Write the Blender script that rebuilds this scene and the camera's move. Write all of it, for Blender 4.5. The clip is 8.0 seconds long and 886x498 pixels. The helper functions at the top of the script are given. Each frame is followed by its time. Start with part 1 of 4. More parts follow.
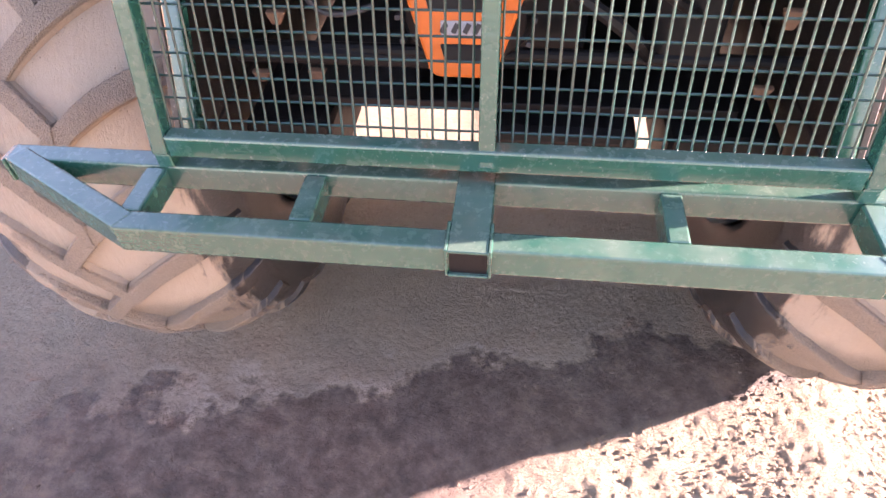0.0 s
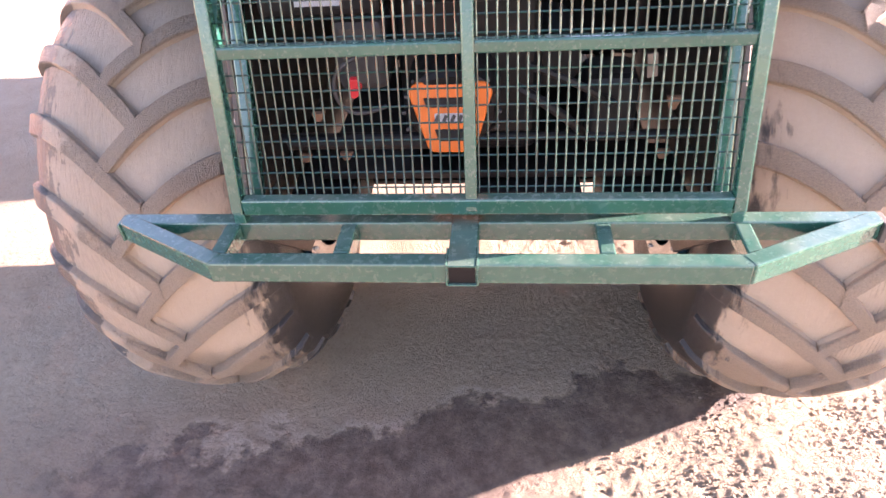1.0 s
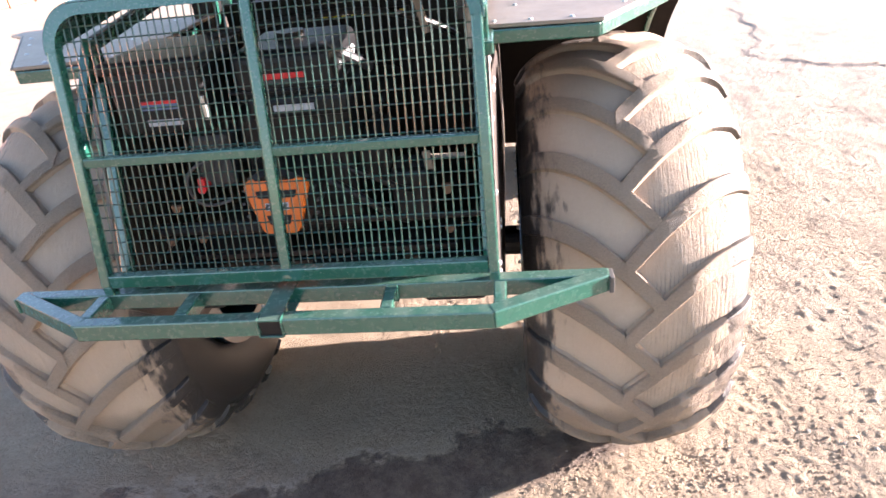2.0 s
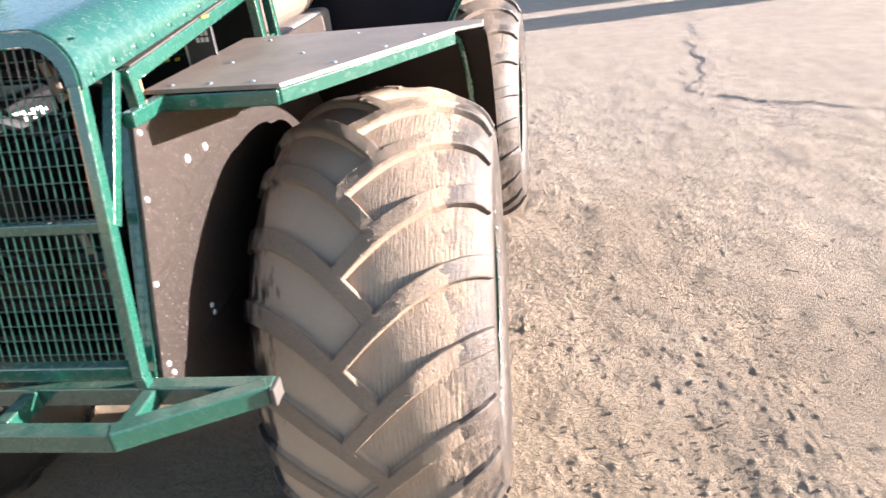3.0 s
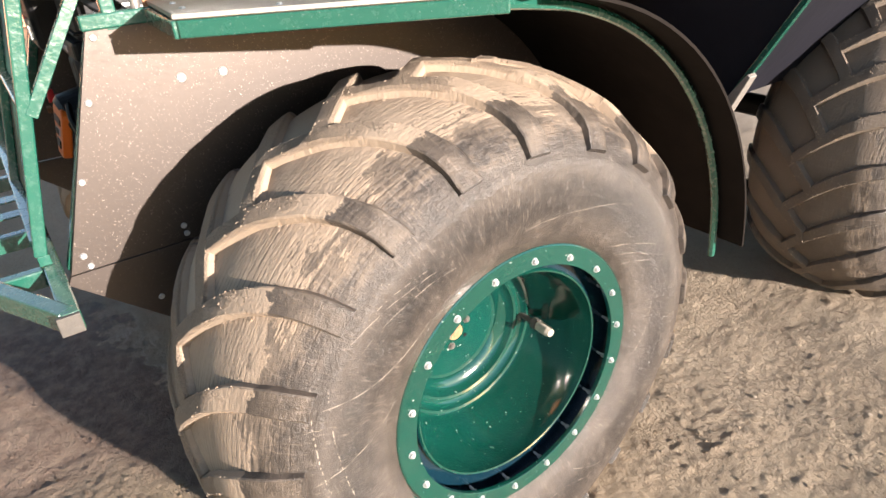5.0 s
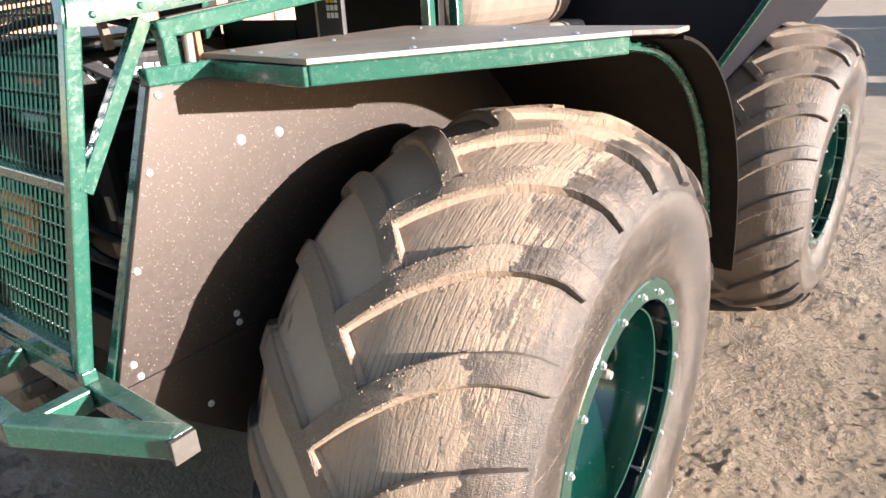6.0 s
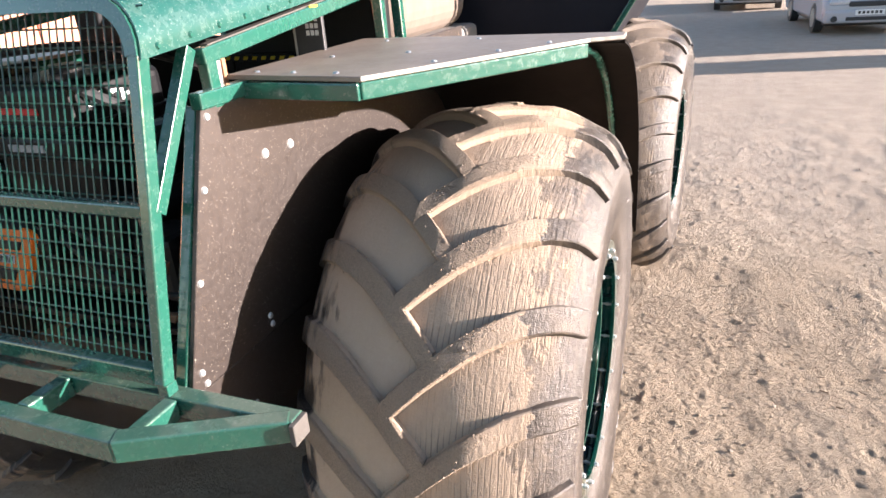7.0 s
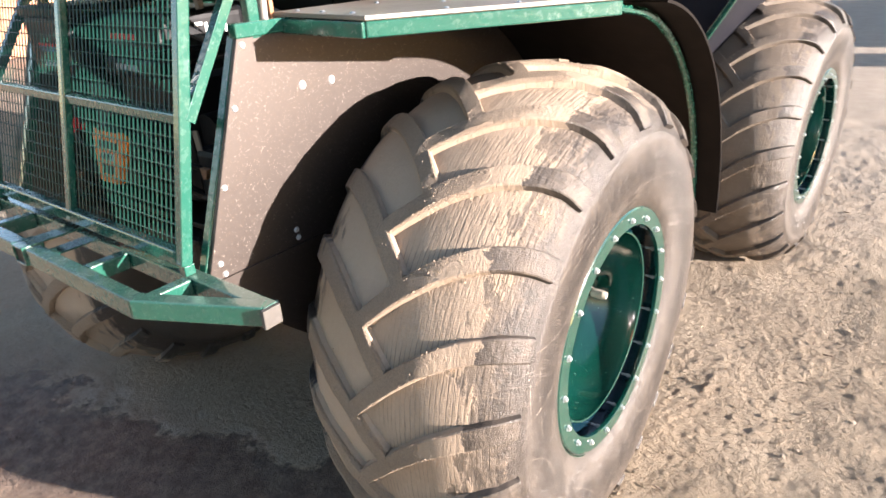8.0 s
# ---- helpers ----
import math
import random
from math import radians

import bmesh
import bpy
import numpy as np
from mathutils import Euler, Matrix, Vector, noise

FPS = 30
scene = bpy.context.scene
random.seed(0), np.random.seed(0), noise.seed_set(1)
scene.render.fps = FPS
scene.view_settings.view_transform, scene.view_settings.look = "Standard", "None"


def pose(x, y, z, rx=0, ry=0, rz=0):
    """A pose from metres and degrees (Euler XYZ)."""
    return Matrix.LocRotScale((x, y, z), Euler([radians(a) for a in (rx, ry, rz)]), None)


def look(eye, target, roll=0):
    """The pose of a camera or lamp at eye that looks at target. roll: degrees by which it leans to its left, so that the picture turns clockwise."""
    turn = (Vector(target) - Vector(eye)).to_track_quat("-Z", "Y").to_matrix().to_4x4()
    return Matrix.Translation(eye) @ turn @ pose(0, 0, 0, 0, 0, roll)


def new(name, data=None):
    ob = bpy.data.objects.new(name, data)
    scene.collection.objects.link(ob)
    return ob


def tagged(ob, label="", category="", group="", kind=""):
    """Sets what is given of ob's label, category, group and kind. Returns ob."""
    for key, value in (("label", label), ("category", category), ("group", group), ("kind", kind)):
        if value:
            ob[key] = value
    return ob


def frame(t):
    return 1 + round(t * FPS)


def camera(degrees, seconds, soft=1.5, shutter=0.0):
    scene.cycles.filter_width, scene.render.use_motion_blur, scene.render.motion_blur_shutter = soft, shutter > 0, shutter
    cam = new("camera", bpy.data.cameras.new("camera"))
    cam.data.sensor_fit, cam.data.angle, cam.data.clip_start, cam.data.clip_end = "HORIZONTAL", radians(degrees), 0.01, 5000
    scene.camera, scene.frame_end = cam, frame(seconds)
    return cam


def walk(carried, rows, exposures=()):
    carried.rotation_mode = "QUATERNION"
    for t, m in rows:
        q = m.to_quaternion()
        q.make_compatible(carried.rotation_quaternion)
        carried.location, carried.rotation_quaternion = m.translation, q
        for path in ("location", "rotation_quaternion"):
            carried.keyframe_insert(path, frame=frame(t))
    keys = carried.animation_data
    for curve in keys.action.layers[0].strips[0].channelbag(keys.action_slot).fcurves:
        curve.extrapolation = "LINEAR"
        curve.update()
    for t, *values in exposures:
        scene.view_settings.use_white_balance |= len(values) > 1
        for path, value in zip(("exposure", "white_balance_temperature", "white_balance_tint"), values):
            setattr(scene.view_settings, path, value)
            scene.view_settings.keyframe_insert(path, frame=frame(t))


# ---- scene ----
cam = camera(68.6, 8.0, shutter=0.15)
PATH = [
    (0, (0.031, -0.771, 1.753), (-0.182, 0.585, 0.299), -2.9),
    (0.5, (0.025, -0.893, 1.813), (-0.138, 0.577, 0.466), -1.1),
    (1, (0.062, -1.152, 1.916), (-0.138, 0.414, 0.687), -4.4),
    (1.2, (0.114, -1.244, 1.961), (-0.076, 0.366, 0.79), -6.5),
    (2.3, (0.846, -1.446, 2.002), (0.587, 0.3, 1.061), -6.9),
    (2.5, (1.002, -1.354, 1.994), (0.736, 0.398, 1.067), -7.6),
    (3, (1.384, -1.066, 1.968), (1.136, 0.689, 1.043), -6.0),
    (3.3, (1.72, -1.017, 1.877), (1.125, 0.694, 1.028), -6.3),
    (3.5, (1.876, -0.883, 1.846), (1.11, 0.709, 0.908), -2.1),
    (4, (2.138, -0.495, 1.786), (1.117, 0.914, 0.8), -3.2),
    (4.5, (2.264, -0.119, 1.813), (0.981, 1.089, 0.868), -4.4),
    (5, (2.263, 0.024, 1.821), (0.8, 1.001, 0.871), -4.2),
    (5.2, (2.199, -0.05, 1.802), (0.722, 0.974, 0.923), -3.4),
    (6.3, (1.579, -0.533, 1.769), (0.657, 1.061, 0.987), -2.2),
    (6.5, (1.514, -0.595, 1.792), (0.688, 1.047, 1.003), -1.6),
    (7, (1.471, -0.8, 1.845), (0.785, 0.899, 1.044), -3.8),
    (7.5, (1.583, -0.89, 1.852), (0.902, 0.806, 1.038), -3.7),
    (7.7, (1.756, -0.857, 1.85), (0.901, 0.732, 0.988), -4.6),
    (8, (1.891, -0.734, 1.78), (0.777, 0.698, 0.939), -2.8),
]
EXPOSURE = [(0, 3.86, 7200, 46), (1.0, 3.73, 7050, 43), (1.2, 3.71, 7050, 34), (2.3, 2.76, 6450, 25), (2.5, 2.64, 6450, 24), (3.0, 2.41, 6470, 20),
            (3.5, 2.17, 6650, 18), (4.0, 1.96, 6750, 15), (4.5, 1.83, 6800, 14), (5.2, 1.78, 6750, 15), (6.3, 2.09, 6600, 18), (7.0, 2.2, 6580, 20), (8.0, 2.24, 6600, 17)]
walk(cam, [(t, look(eye, target, roll)) for t, eye, target, roll in PATH], EXPOSURE)

# ---- world, sun ----
SUN_AZ, SUN_EL = 14.0, 10.7          # degrees: from +x towards +y, and above the ground
SUN_DIR = Vector((math.cos(radians(SUN_EL)) * math.cos(radians(SUN_AZ)), math.cos(radians(SUN_EL)) * math.sin(radians(SUN_AZ)), math.sin(radians(SUN_EL))))
world = bpy.data.worlds.new("sky")
scene.world = world
world.use_nodes = True
wn = world.node_tree
sky = wn.nodes.new("ShaderNodeTexSky")
sky.sky_type = "NISHITA"
sky.sun_disc = False
sky.sun_elevation = radians(SUN_EL)
sky.sun_rotation = radians(90 - SUN_AZ)
sky.dust_density = 0.6
sky.ozone_density = 1.5
wn.links.new(sky.outputs[0], wn.nodes["Background"].inputs[0])
wn.nodes["Background"].inputs[1].default_value = 0.085
sun = new("sun", bpy.data.lights.new("sun", "SUN"))
sun.data.energy, sun.data.angle, sun.data.color = 4.85, radians(0.6), (1.0, 0.925, 0.845)
sun.matrix_world = look((30, 10, 12), Vector((30, 10, 12)) - SUN_DIR)


# ---- materials ----
class Nodes:
    """A short way to write node trees."""
    def __init__(self, name):
        self.mat = bpy.data.materials.new(name)
        self.mat.use_nodes = True
        self.t = self.mat.node_tree
        self.b = self.t.nodes["Principled BSDF"]

    def add(self, kind, **values):
        n = self.t.nodes.new("ShaderNode" + kind)
        for k, v in values.items():
            if k in n.inputs:
                n.inputs[k].default_value = v
        return n

    def link(self, a, b):
        self.t.links.new(a, b)

    def coords(self, world_space=True):
        if world_space:
            return self.add("NewGeometry").outputs["Position"]
        return self.add("TexCoord").outputs["Object"]

    def noise(self, at, scale, detail=4.0, rough=0.55, lo=0.35, hi=0.65):
        n = self.add("TexNoise", Scale=scale, Detail=detail, Roughness=rough)
        self.link(at, n.inputs["Vector"])
        r = self.add("MapRange")
        r.inputs[1].default_value, r.inputs[2].default_value = lo, hi
        self.link(n.outputs[0], r.inputs[0])
        return r.outputs[0]

    def mix(self, fac, a, b):
        m = self.add("Mix")
        m.data_type = "RGBA"
        for sock, v in ((m.inputs[0], fac), (m.inputs[6], a), (m.inputs[7], b)):
            if isinstance(v, bpy.types.NodeSocket):
                self.link(v, sock)
            elif isinstance(v, tuple):
                sock.default_value = (*v, 1)
            else:
                sock.default_value = v
        return m.outputs[2]

    def math(self, op, a, b=0.0, clamp=False):
        m = self.add("Math")
        m.operation, m.use_clamp = op, clamp
        for sock, v in ((m.inputs[0], a), (m.inputs[1], b)):
            if isinstance(v, bpy.types.NodeSocket):
                self.link(v, sock)
            else:
                sock.default_value = v
        return m.outputs[0]

    def bump(self, height, distance=0.01, strength=1.0, after=None):
        n = self.add("Bump", Strength=strength, Distance=distance)
        self.link(height, n.inputs["Height"])
        if after:
            self.link(after, n.inputs["Normal"])
        self.link(n.outputs[0], self.b.inputs["Normal"])
        return n.outputs[0]

    def put(self, **values):
        for k, v in values.items():
            sock = self.b.inputs[k.replace("_", " ")]
            if isinstance(v, bpy.types.NodeSocket):
                self.link(v, sock)
            elif isinstance(v, tuple):
                sock.default_value = (*v, 1)
            else:
                sock.default_value = v
        return self.mat


def paint(name, base, rough=0.3, dirt=(0.32, 0.26, 0.2), amount=0.25, chips=0.32, space=True, coat=1.0, specks=(190.0, 0.675, 0.71), wavy=0.0, coat_rough=0.1, pale_tops=0.0, coat_ior=1.5):
    """Brushed enamel with dust, specks and slight waviness."""
    n = Nodes(name)
    at = n.coords(space)
    wide = n.noise(at, 3.0, 3, lo=0.42, hi=0.75)
    fine = n.noise(at, 45.0, 5, 0.7, 0.45, 0.75)
    speck = n.noise(at, specks[0], 2, 0.5, specks[1], specks[2])
    col = n.mix(n.math("MULTIPLY", wide, 0.5), base, tuple(c * 0.7 for c in base))
    col = n.mix(n.math("MULTIPLY", n.math("MULTIPLY", wide, fine), amount), col, dirt)
    col = n.mix(n.math("MULTIPLY", speck, chips), col, (0.55, 0.55, 0.5))
    # upward faces paled: dust, with the sun on the tops painted in
    if pale_tops:
        up = n.add("SeparateXYZ")
        n.link(n.add("NewGeometry").outputs["Normal"], up.inputs[0])
        flat = n.add("MapRange")
        flat.inputs[1].default_value, flat.inputs[2].default_value, flat.inputs[4].default_value = 0.75, 0.97, pale_tops
        n.link(up.outputs[2], flat.inputs[0])
        col = n.mix(n.math("MULTIPLY", flat.outputs[0], n.noise(at, 14.0, 4, 0.6, 0.25, 0.65)), col, (0.42, 0.40, 0.33))
    relief = n.noise(at, 40.0, 3, lo=0.2, hi=0.8)
    if wavy:
        drawn = n.add("Mapping")
        drawn.inputs["Scale"].default_value = (0.12, 1.0, 1.0)
        n.link(at, drawn.inputs["Vector"])
        relief = n.math("ADD", relief, n.math("MULTIPLY", n.noise(drawn.outputs[0], 60.0, 3, lo=0.3, hi=0.7), 4.0 * wavy))
    n.bump(relief, 0.0006, 0.4)
    return n.put(Base_Color=col, Roughness=n.math("ADD", n.math("MULTIPLY", fine, 0.2), rough), Coat_Weight=coat, Coat_Roughness=coat_rough, Coat_IOR=coat_ior)


def plain(name, base, rough=0.5, metal=0.0, vary=0.3, scale=25.0, bump=0.001, gloss=0.5):
    n = Nodes(name)
    at = n.coords(False)
    f = n.noise(at, scale, 5, 0.6)
    n.bump(f, bump, 0.6)
    return n.put(Base_Color=n.mix(n.math("MULTIPLY", f, vary), base, tuple(c * 0.45 for c in base)), Roughness=rough, Metallic=metal, Specular_IOR_Level=gloss)


GREEN = paint("green_enamel", (0.012, 0.092, 0.064), 0.2, (0.30, 0.28, 0.18), 0.10, 0.2, wavy=0.5, pale_tops=0.2)
GREEN_RIM = paint("green_rim_enamel", (0.0015, 0.047, 0.034), 0.10, amount=0.03, chips=0.35, space=False, coat=1.0, specks=(95.0, 0.715, 0.735), coat_ior=1.75)
MESH_GREEN = paint("dark_green_wire", (0.004, 0.042, 0.031), 0.3, amount=0.04, chips=0.05, coat=0.9, coat_rough=0.18)
# rim enamel with recess shade and blue sky reflection put into its colour
RIM_SHADED = paint("shaded_rim_enamel", (0.003, 0.018, 0.03), 0.12, amount=0.05, chips=0.08, space=False)
CAP_STEEL = plain("dull_steel", (0.1, 0.09, 0.08), 0.7, 0.2, 0.3, 60)
HOOD_GREEN = paint("dusty_green_hood", (0.012, 0.08, 0.062), 0.2, (0.36, 0.36, 0.33), 0.25, 0.6, specks=(300.0, 0.665, 0.70), coat=0.6, coat_rough=0.22)
BLACK = plain("black_plastic", (0.008, 0.008, 0.009), 0.42, gloss=0.25)
BLACK_STEEL = plain("black_steel", (0.008, 0.0075, 0.008), 0.5, 0.0, gloss=0.25)
STEEL = plain("zinc_steel", (0.6, 0.6, 0.58), 0.32, 0.9, 0.4, 90)
ORANGE_RUST = plain("orange_rust", (0.42, 0.2, 0.1), 0.75, 0.1, 0.5, 80)
VALVE_METAL = plain("dusty_valve_metal", (0.52, 0.46, 0.38), 0.55, 0.3, 0.4, 90)
ZINC = plain("bright_zinc", (0.5, 0.5, 0.49), 0.42, 0.45, 0.25, 120)
RUST = plain("rusty_steel", (0.2, 0.1, 0.055), 0.8, 0.2, 0.6, 60)
ORANGE = plain("orange_plastic", (0.74, 0.15, 0.012), 0.4, 0, 0.12)
RED = plain("red_plastic", (0.6, 0.02, 0.025), 0.4, 0, 0.1)
WHITE = plain("white_print", (0.8, 0.8, 0.78), 0.5, 0, 0.1)
BEIGE = plain("beige_foam", (0.18, 0.142, 0.112), 0.85, 0, 0.3, 12)
COVER = plain("grey_cloth", (0.225, 0.205, 0.187), 0.9, 0, 0.3, 9, 0.004)
BLUE = plain("blue_print", (0.09, 0.13, 0.24), 0.5)
PALE_PRINT = plain("pale_print", (0.4, 0.41, 0.43), 0.5, 0, 0.4, 90)
YELLOW = plain("yellow_print", (0.8, 0.6, 0.03), 0.5)
# pale edges: wear and dust, with the sun on them painted in
LIT_EDGE = plain("lit_pale_edge", (0.42, 0.39, 0.34), 0.7, 0, 0.4, 70)
ALU = plain("bare_alloy", (0.34, 0.31, 0.28), 0.45, 0.5, 0.3, 40)
GREY_PLASTIC = plain("grey_plastic", (0.035, 0.035, 0.037), 0.5)
TARP = plain("dark_blue_black_sheet", (0.010, 0.010, 0.015), 0.6, 0, 0.4, 3, 0.003, 0.2)


def make_plywood(name, rough, dust, gloss, blotched=False):
    n = Nodes(name)
    at = n.coords()
    big = n.noise(at, 4.0, 4, lo=0.35, hi=0.7)
    fine = n.noise(at, 70.0, 6, 0.7, 0.4, 0.75)
    speck = n.noise(at, 260.0, 2, 0.5, 0.665, 0.72)
    col = n.mix(big, (0.006, 0.004, 0.0033), (0.011, 0.0075, 0.0062))
    col = n.mix(n.math("MULTIPLY_ADD", fine, 0.12), col, (0.36, 0.285, 0.23))
    for nd in n.t.nodes:
        if nd.type == "MATH" and nd.operation == "MULTIPLY_ADD":
            nd.inputs[2].default_value = dust
    col = n.mix(n.math("MULTIPLY", speck, 0.45), col, (0.52, 0.45, 0.37))
    if blotched:
        stain = n.noise(at, 7.0, 6, 0.65, 0.42, 0.62)
        col = n.mix(n.math("MULTIPLY", stain, 0.4), col, (0.12, 0.095, 0.075))
        film = n.noise(at, 2.5, 4, 0.6, 0.45, 0.7)
        col = n.mix(n.math("MULTIPLY", film, 0.35), col, (0.33, 0.275, 0.225))
    n.bump(fine, 0.0003, 0.4)
    return n.put(Base_Color=col, Roughness=n.math("ADD", n.math("MULTIPLY", fine, 0.12), rough), Specular_IOR_Level=gloss, Specular_Tint=(1.0, 0.86, 0.78), IOR=1.62)


PLY = make_plywood("film_faced_plywood", 0.46, -0.095, 0.8)
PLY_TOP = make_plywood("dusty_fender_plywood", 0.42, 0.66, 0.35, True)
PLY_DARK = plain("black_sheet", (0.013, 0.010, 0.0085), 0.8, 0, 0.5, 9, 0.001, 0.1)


def arc_through(a, b, c):
    """Centre and radius of the circle through three points."""
    (ax, ay), (bx, by), (cx, cy) = a, b, c
    d = 2 * (ax * (by - cy) + bx * (cy - ay) + cx * (ay - by))
    ux = ((ax * ax + ay * ay) * (by - cy) + (bx * bx + by * by) * (cy - ay) + (cx * cx + cy * cy) * (ay - by)) / d
    uy = ((ax * ax + ay * ay) * (cx - bx) + (bx * bx + by * by) * (ax - cx) + (cx * cx + cy * cy) * (bx - ax)) / d
    return ux, uy, math.hypot(ax - ux, ay - uy)


# scratches across the sidewall: start, middle, end as (y, z) about the axle, half width, dotted or not
SCRATCHES = [
    ((-0.60, 0.262), (-0.449, 0.246), (-0.27, 0.33), 0.0016, False),
    ((-0.64, 0.07), (-0.484, 0.092), (-0.36, 0.18), 0.0014, False),
    ((-0.46, 0.37), (-0.37, 0.415), (-0.25, 0.45), 0.0010, False),
    ((-0.43, 0.40), (-0.36, 0.435), (-0.27, 0.46), 0.0008, True),
    ((-0.44, 0.34), (-0.34, 0.40), (-0.20, 0.44), 0.0008, False),
    ((0.296, 0.300), (0.37, 0.287), (0.46, 0.255), 0.0013, False),
    ((0.31, 0.265), (0.37, 0.258), (0.43, 0.235), 0.0010, False),
    ((0.347, 0.230), (0.41, 0.222), (0.49, 0.193), 0.0012, False),
    ((0.00, 0.452), (0.20, 0.448), (0.36, 0.405), 0.0009, False),
    ((-0.545, 0.32), (-0.566, 0.2), (-0.556, 0.03), 0.0019, True),
    ((-0.52, 0.30), (-0.525, 0.12), (-0.50, -0.04), 0.0013, True),
    ((-0.56, -0.05), (-0.47, -0.12), (-0.42, -0.25), 0.0011, False),
    ((-0.54, -0.16), (-0.46, -0.14), (-0.38, -0.06), 0.0009, False),
    ((-0.40, -0.38), (-0.33, -0.30), (-0.30, -0.22), 0.0010, False),
    ((-0.44, -0.30), (-0.30, -0.36), (-0.14, -0.52), 0.0010, False),
    ((-0.12, -0.55), (0.02, -0.47), (0.22, -0.46), 0.0011, True),
    ((0.42, -0.10), (0.47, 0.02), (0.46, 0.14), 0.0010, True),
]


def make_rubber(name, side, film=1.0, rippled=1.0, lug=False):
    """Black rubber under dried clay: thick on the tread, flaking off on the outer shoulder, dust and scratches on the sidewall."""
    n = Nodes(name)
    at = n.coords(False)
    sep = n.add("SeparateXYZ")
    n.link(at, sep.inputs[0])
    x = n.math("MULTIPLY", sep.outputs[0], side)
    r = n.math("SQRT", n.math("ADD", n.math("MULTIPLY", sep.outputs[1], sep.outputs[1]), n.math("MULTIPLY", sep.outputs[2], sep.outputs[2])))

    def ramp(v, lo, hi, a=0.0, c=1.0):
        m = n.add("MapRange")
        m.interpolation_type = "SMOOTHSTEP"
        for k, val in zip((1, 2, 3, 4), (lo, hi, a, c)):
            m.inputs[k].default_value = val
        n.link(v, m.inputs[0])
        return m.outputs[0]

    def mul(*vs):
        out = vs[0]
        for v in vs[1:]:
            out = n.math("MULTIPLY", out, v)
        return out

    def total(*vs):
        out = vs[0]
        for v in vs[1:]:
            out = n.math("ADD", out, v)
        return out

    big = n.noise(at, 4.5, 5, 0.65, 0.3, 0.7)
    mid = n.noise(at, 16.0, 5, 0.65, 0.3, 0.7)
    fine = n.noise(at, 75.0, 6, 0.7, 0.3, 0.7)
    grain = n.noise(at, 230.0, 3, 0.7, 0.3, 0.7)
    drag = n.add("Mapping")
    drag.inputs["Scale"].default_value = (1.0, 0.2, 0.2)
    n.link(at, drag.inputs["Vector"])
    streak = n.noise(drag.outputs[0], 170.0, 4, 0.65, 0.3, 0.7)
    smear = n.noise(drag.outputs[0], 42.0, 5, 0.6, 0.3, 0.7)
    x2 = mul(x, x)
    crown = n.math("SUBTRACT", 0.752, total(mul(x2, 0.6), mul(x2, x2, 4.0)))
    lift = ramp(n.math("SUBTRACT", r, crown), 0.012, 0.021)
    # where clay lies: all over the middle, broken into flakes towards the outer shoulder, none on the inner flank
    inner = ramp(total(x, mul(n.math("SUBTRACT", total(mul(big, 0.7), smear), 0.85), 0.10)), -0.30, -0.24)
    tread = mul(ramp(r, 0.622, 0.645), inner)
    raw = total(ramp(x, 0.10, 0.36, 1.0, 0.0), mul(n.math("SUBTRACT", big, 0.5), 0.36), mul(n.math("SUBTRACT", mid, 0.5), 0.30), mul(n.math("SUBTRACT", smear, 0.5), 0.55), mul(n.math("SUBTRACT", fine, 0.5), 0.22))
    flakes = ramp(raw, 0.36, 0.57)
    thin = ramp(raw, -0.05, 0.45, 0.0, 0.36)
    if lug:
        edge = total(x, mul(n.math("SUBTRACT", total(mul(big, 1.4), mul(mid, 0.6), mul(fine, 0.4)), 1.2), 0.05))
        flakes = ramp(edge, 0.235, 0.243, 1.0, 0.0)
        thin = n.math("MULTIPLY", mid, 0.28)
    mud = mul(n.math("MAXIMUM", flakes, thin), tread, film)
    # the rubber: dusty, darker in a ring, scuffed along the radius
    ring = mul(ramp(r, 0.43, 0.50), ramp(r, 0.53, 0.585, 1.0, 0.0))
    dust = mul(total(mul(mid, 0.30), mul(fine, 0.22), mul(big, 0.25), n.math("MULTIPLY", ring, -0.3)), ramp(x, -0.3, 0.1, 0.06, 0.42), 0.75 if lug else 1.0)
    rub = n.mix(dust, (0.024, 0.021, 0.0195), (0.25, 0.20, 0.16))
    polar = n.add("CombineXYZ")
    n.link(mul(n.math("ARCTAN2", sep.outputs[1], sep.outputs[2]), 62.0), polar.inputs[0])
    n.link(mul(r, 17.0), polar.inputs[1])
    scuff = n.noise(polar.outputs[0], 1.6, 3, 0.6, 0.55, 0.70)
    rub = n.mix(mul(scuff, mid, ramp(x, 0.0, 0.15, 0.1, 0.42)), rub, (0.34, 0.28, 0.23))
    if not lug:
        fleck = n.noise(at, 210.0, 2, 0.5, 0.66, 0.72)
        rub = n.mix(mul(fleck, big, 0.5), rub, (0.34, 0.29, 0.24))
        wob = n.add("Mix")
        wob.data_type = "VECTOR"
        wob.inputs[0].default_value = 0.010
        wn_ = n.add("TexNoise", Scale=9.0, Detail=4.0)
        n.link(at, wn_.inputs["Vector"])
        n.link(at, wob.inputs[4])
        n.link(wn_.outputs["Color"], wob.inputs[5])
        sw = n.add("SeparateXYZ")
        n.link(wob.outputs[1], sw.inputs[0])
        drops = n.noise(at, 105.0, 1, 0.4, 0.52, 0.56)
        broken = n.noise(at, 30.0, 4, 0.6, 0.38, 0.6)
        lines = None
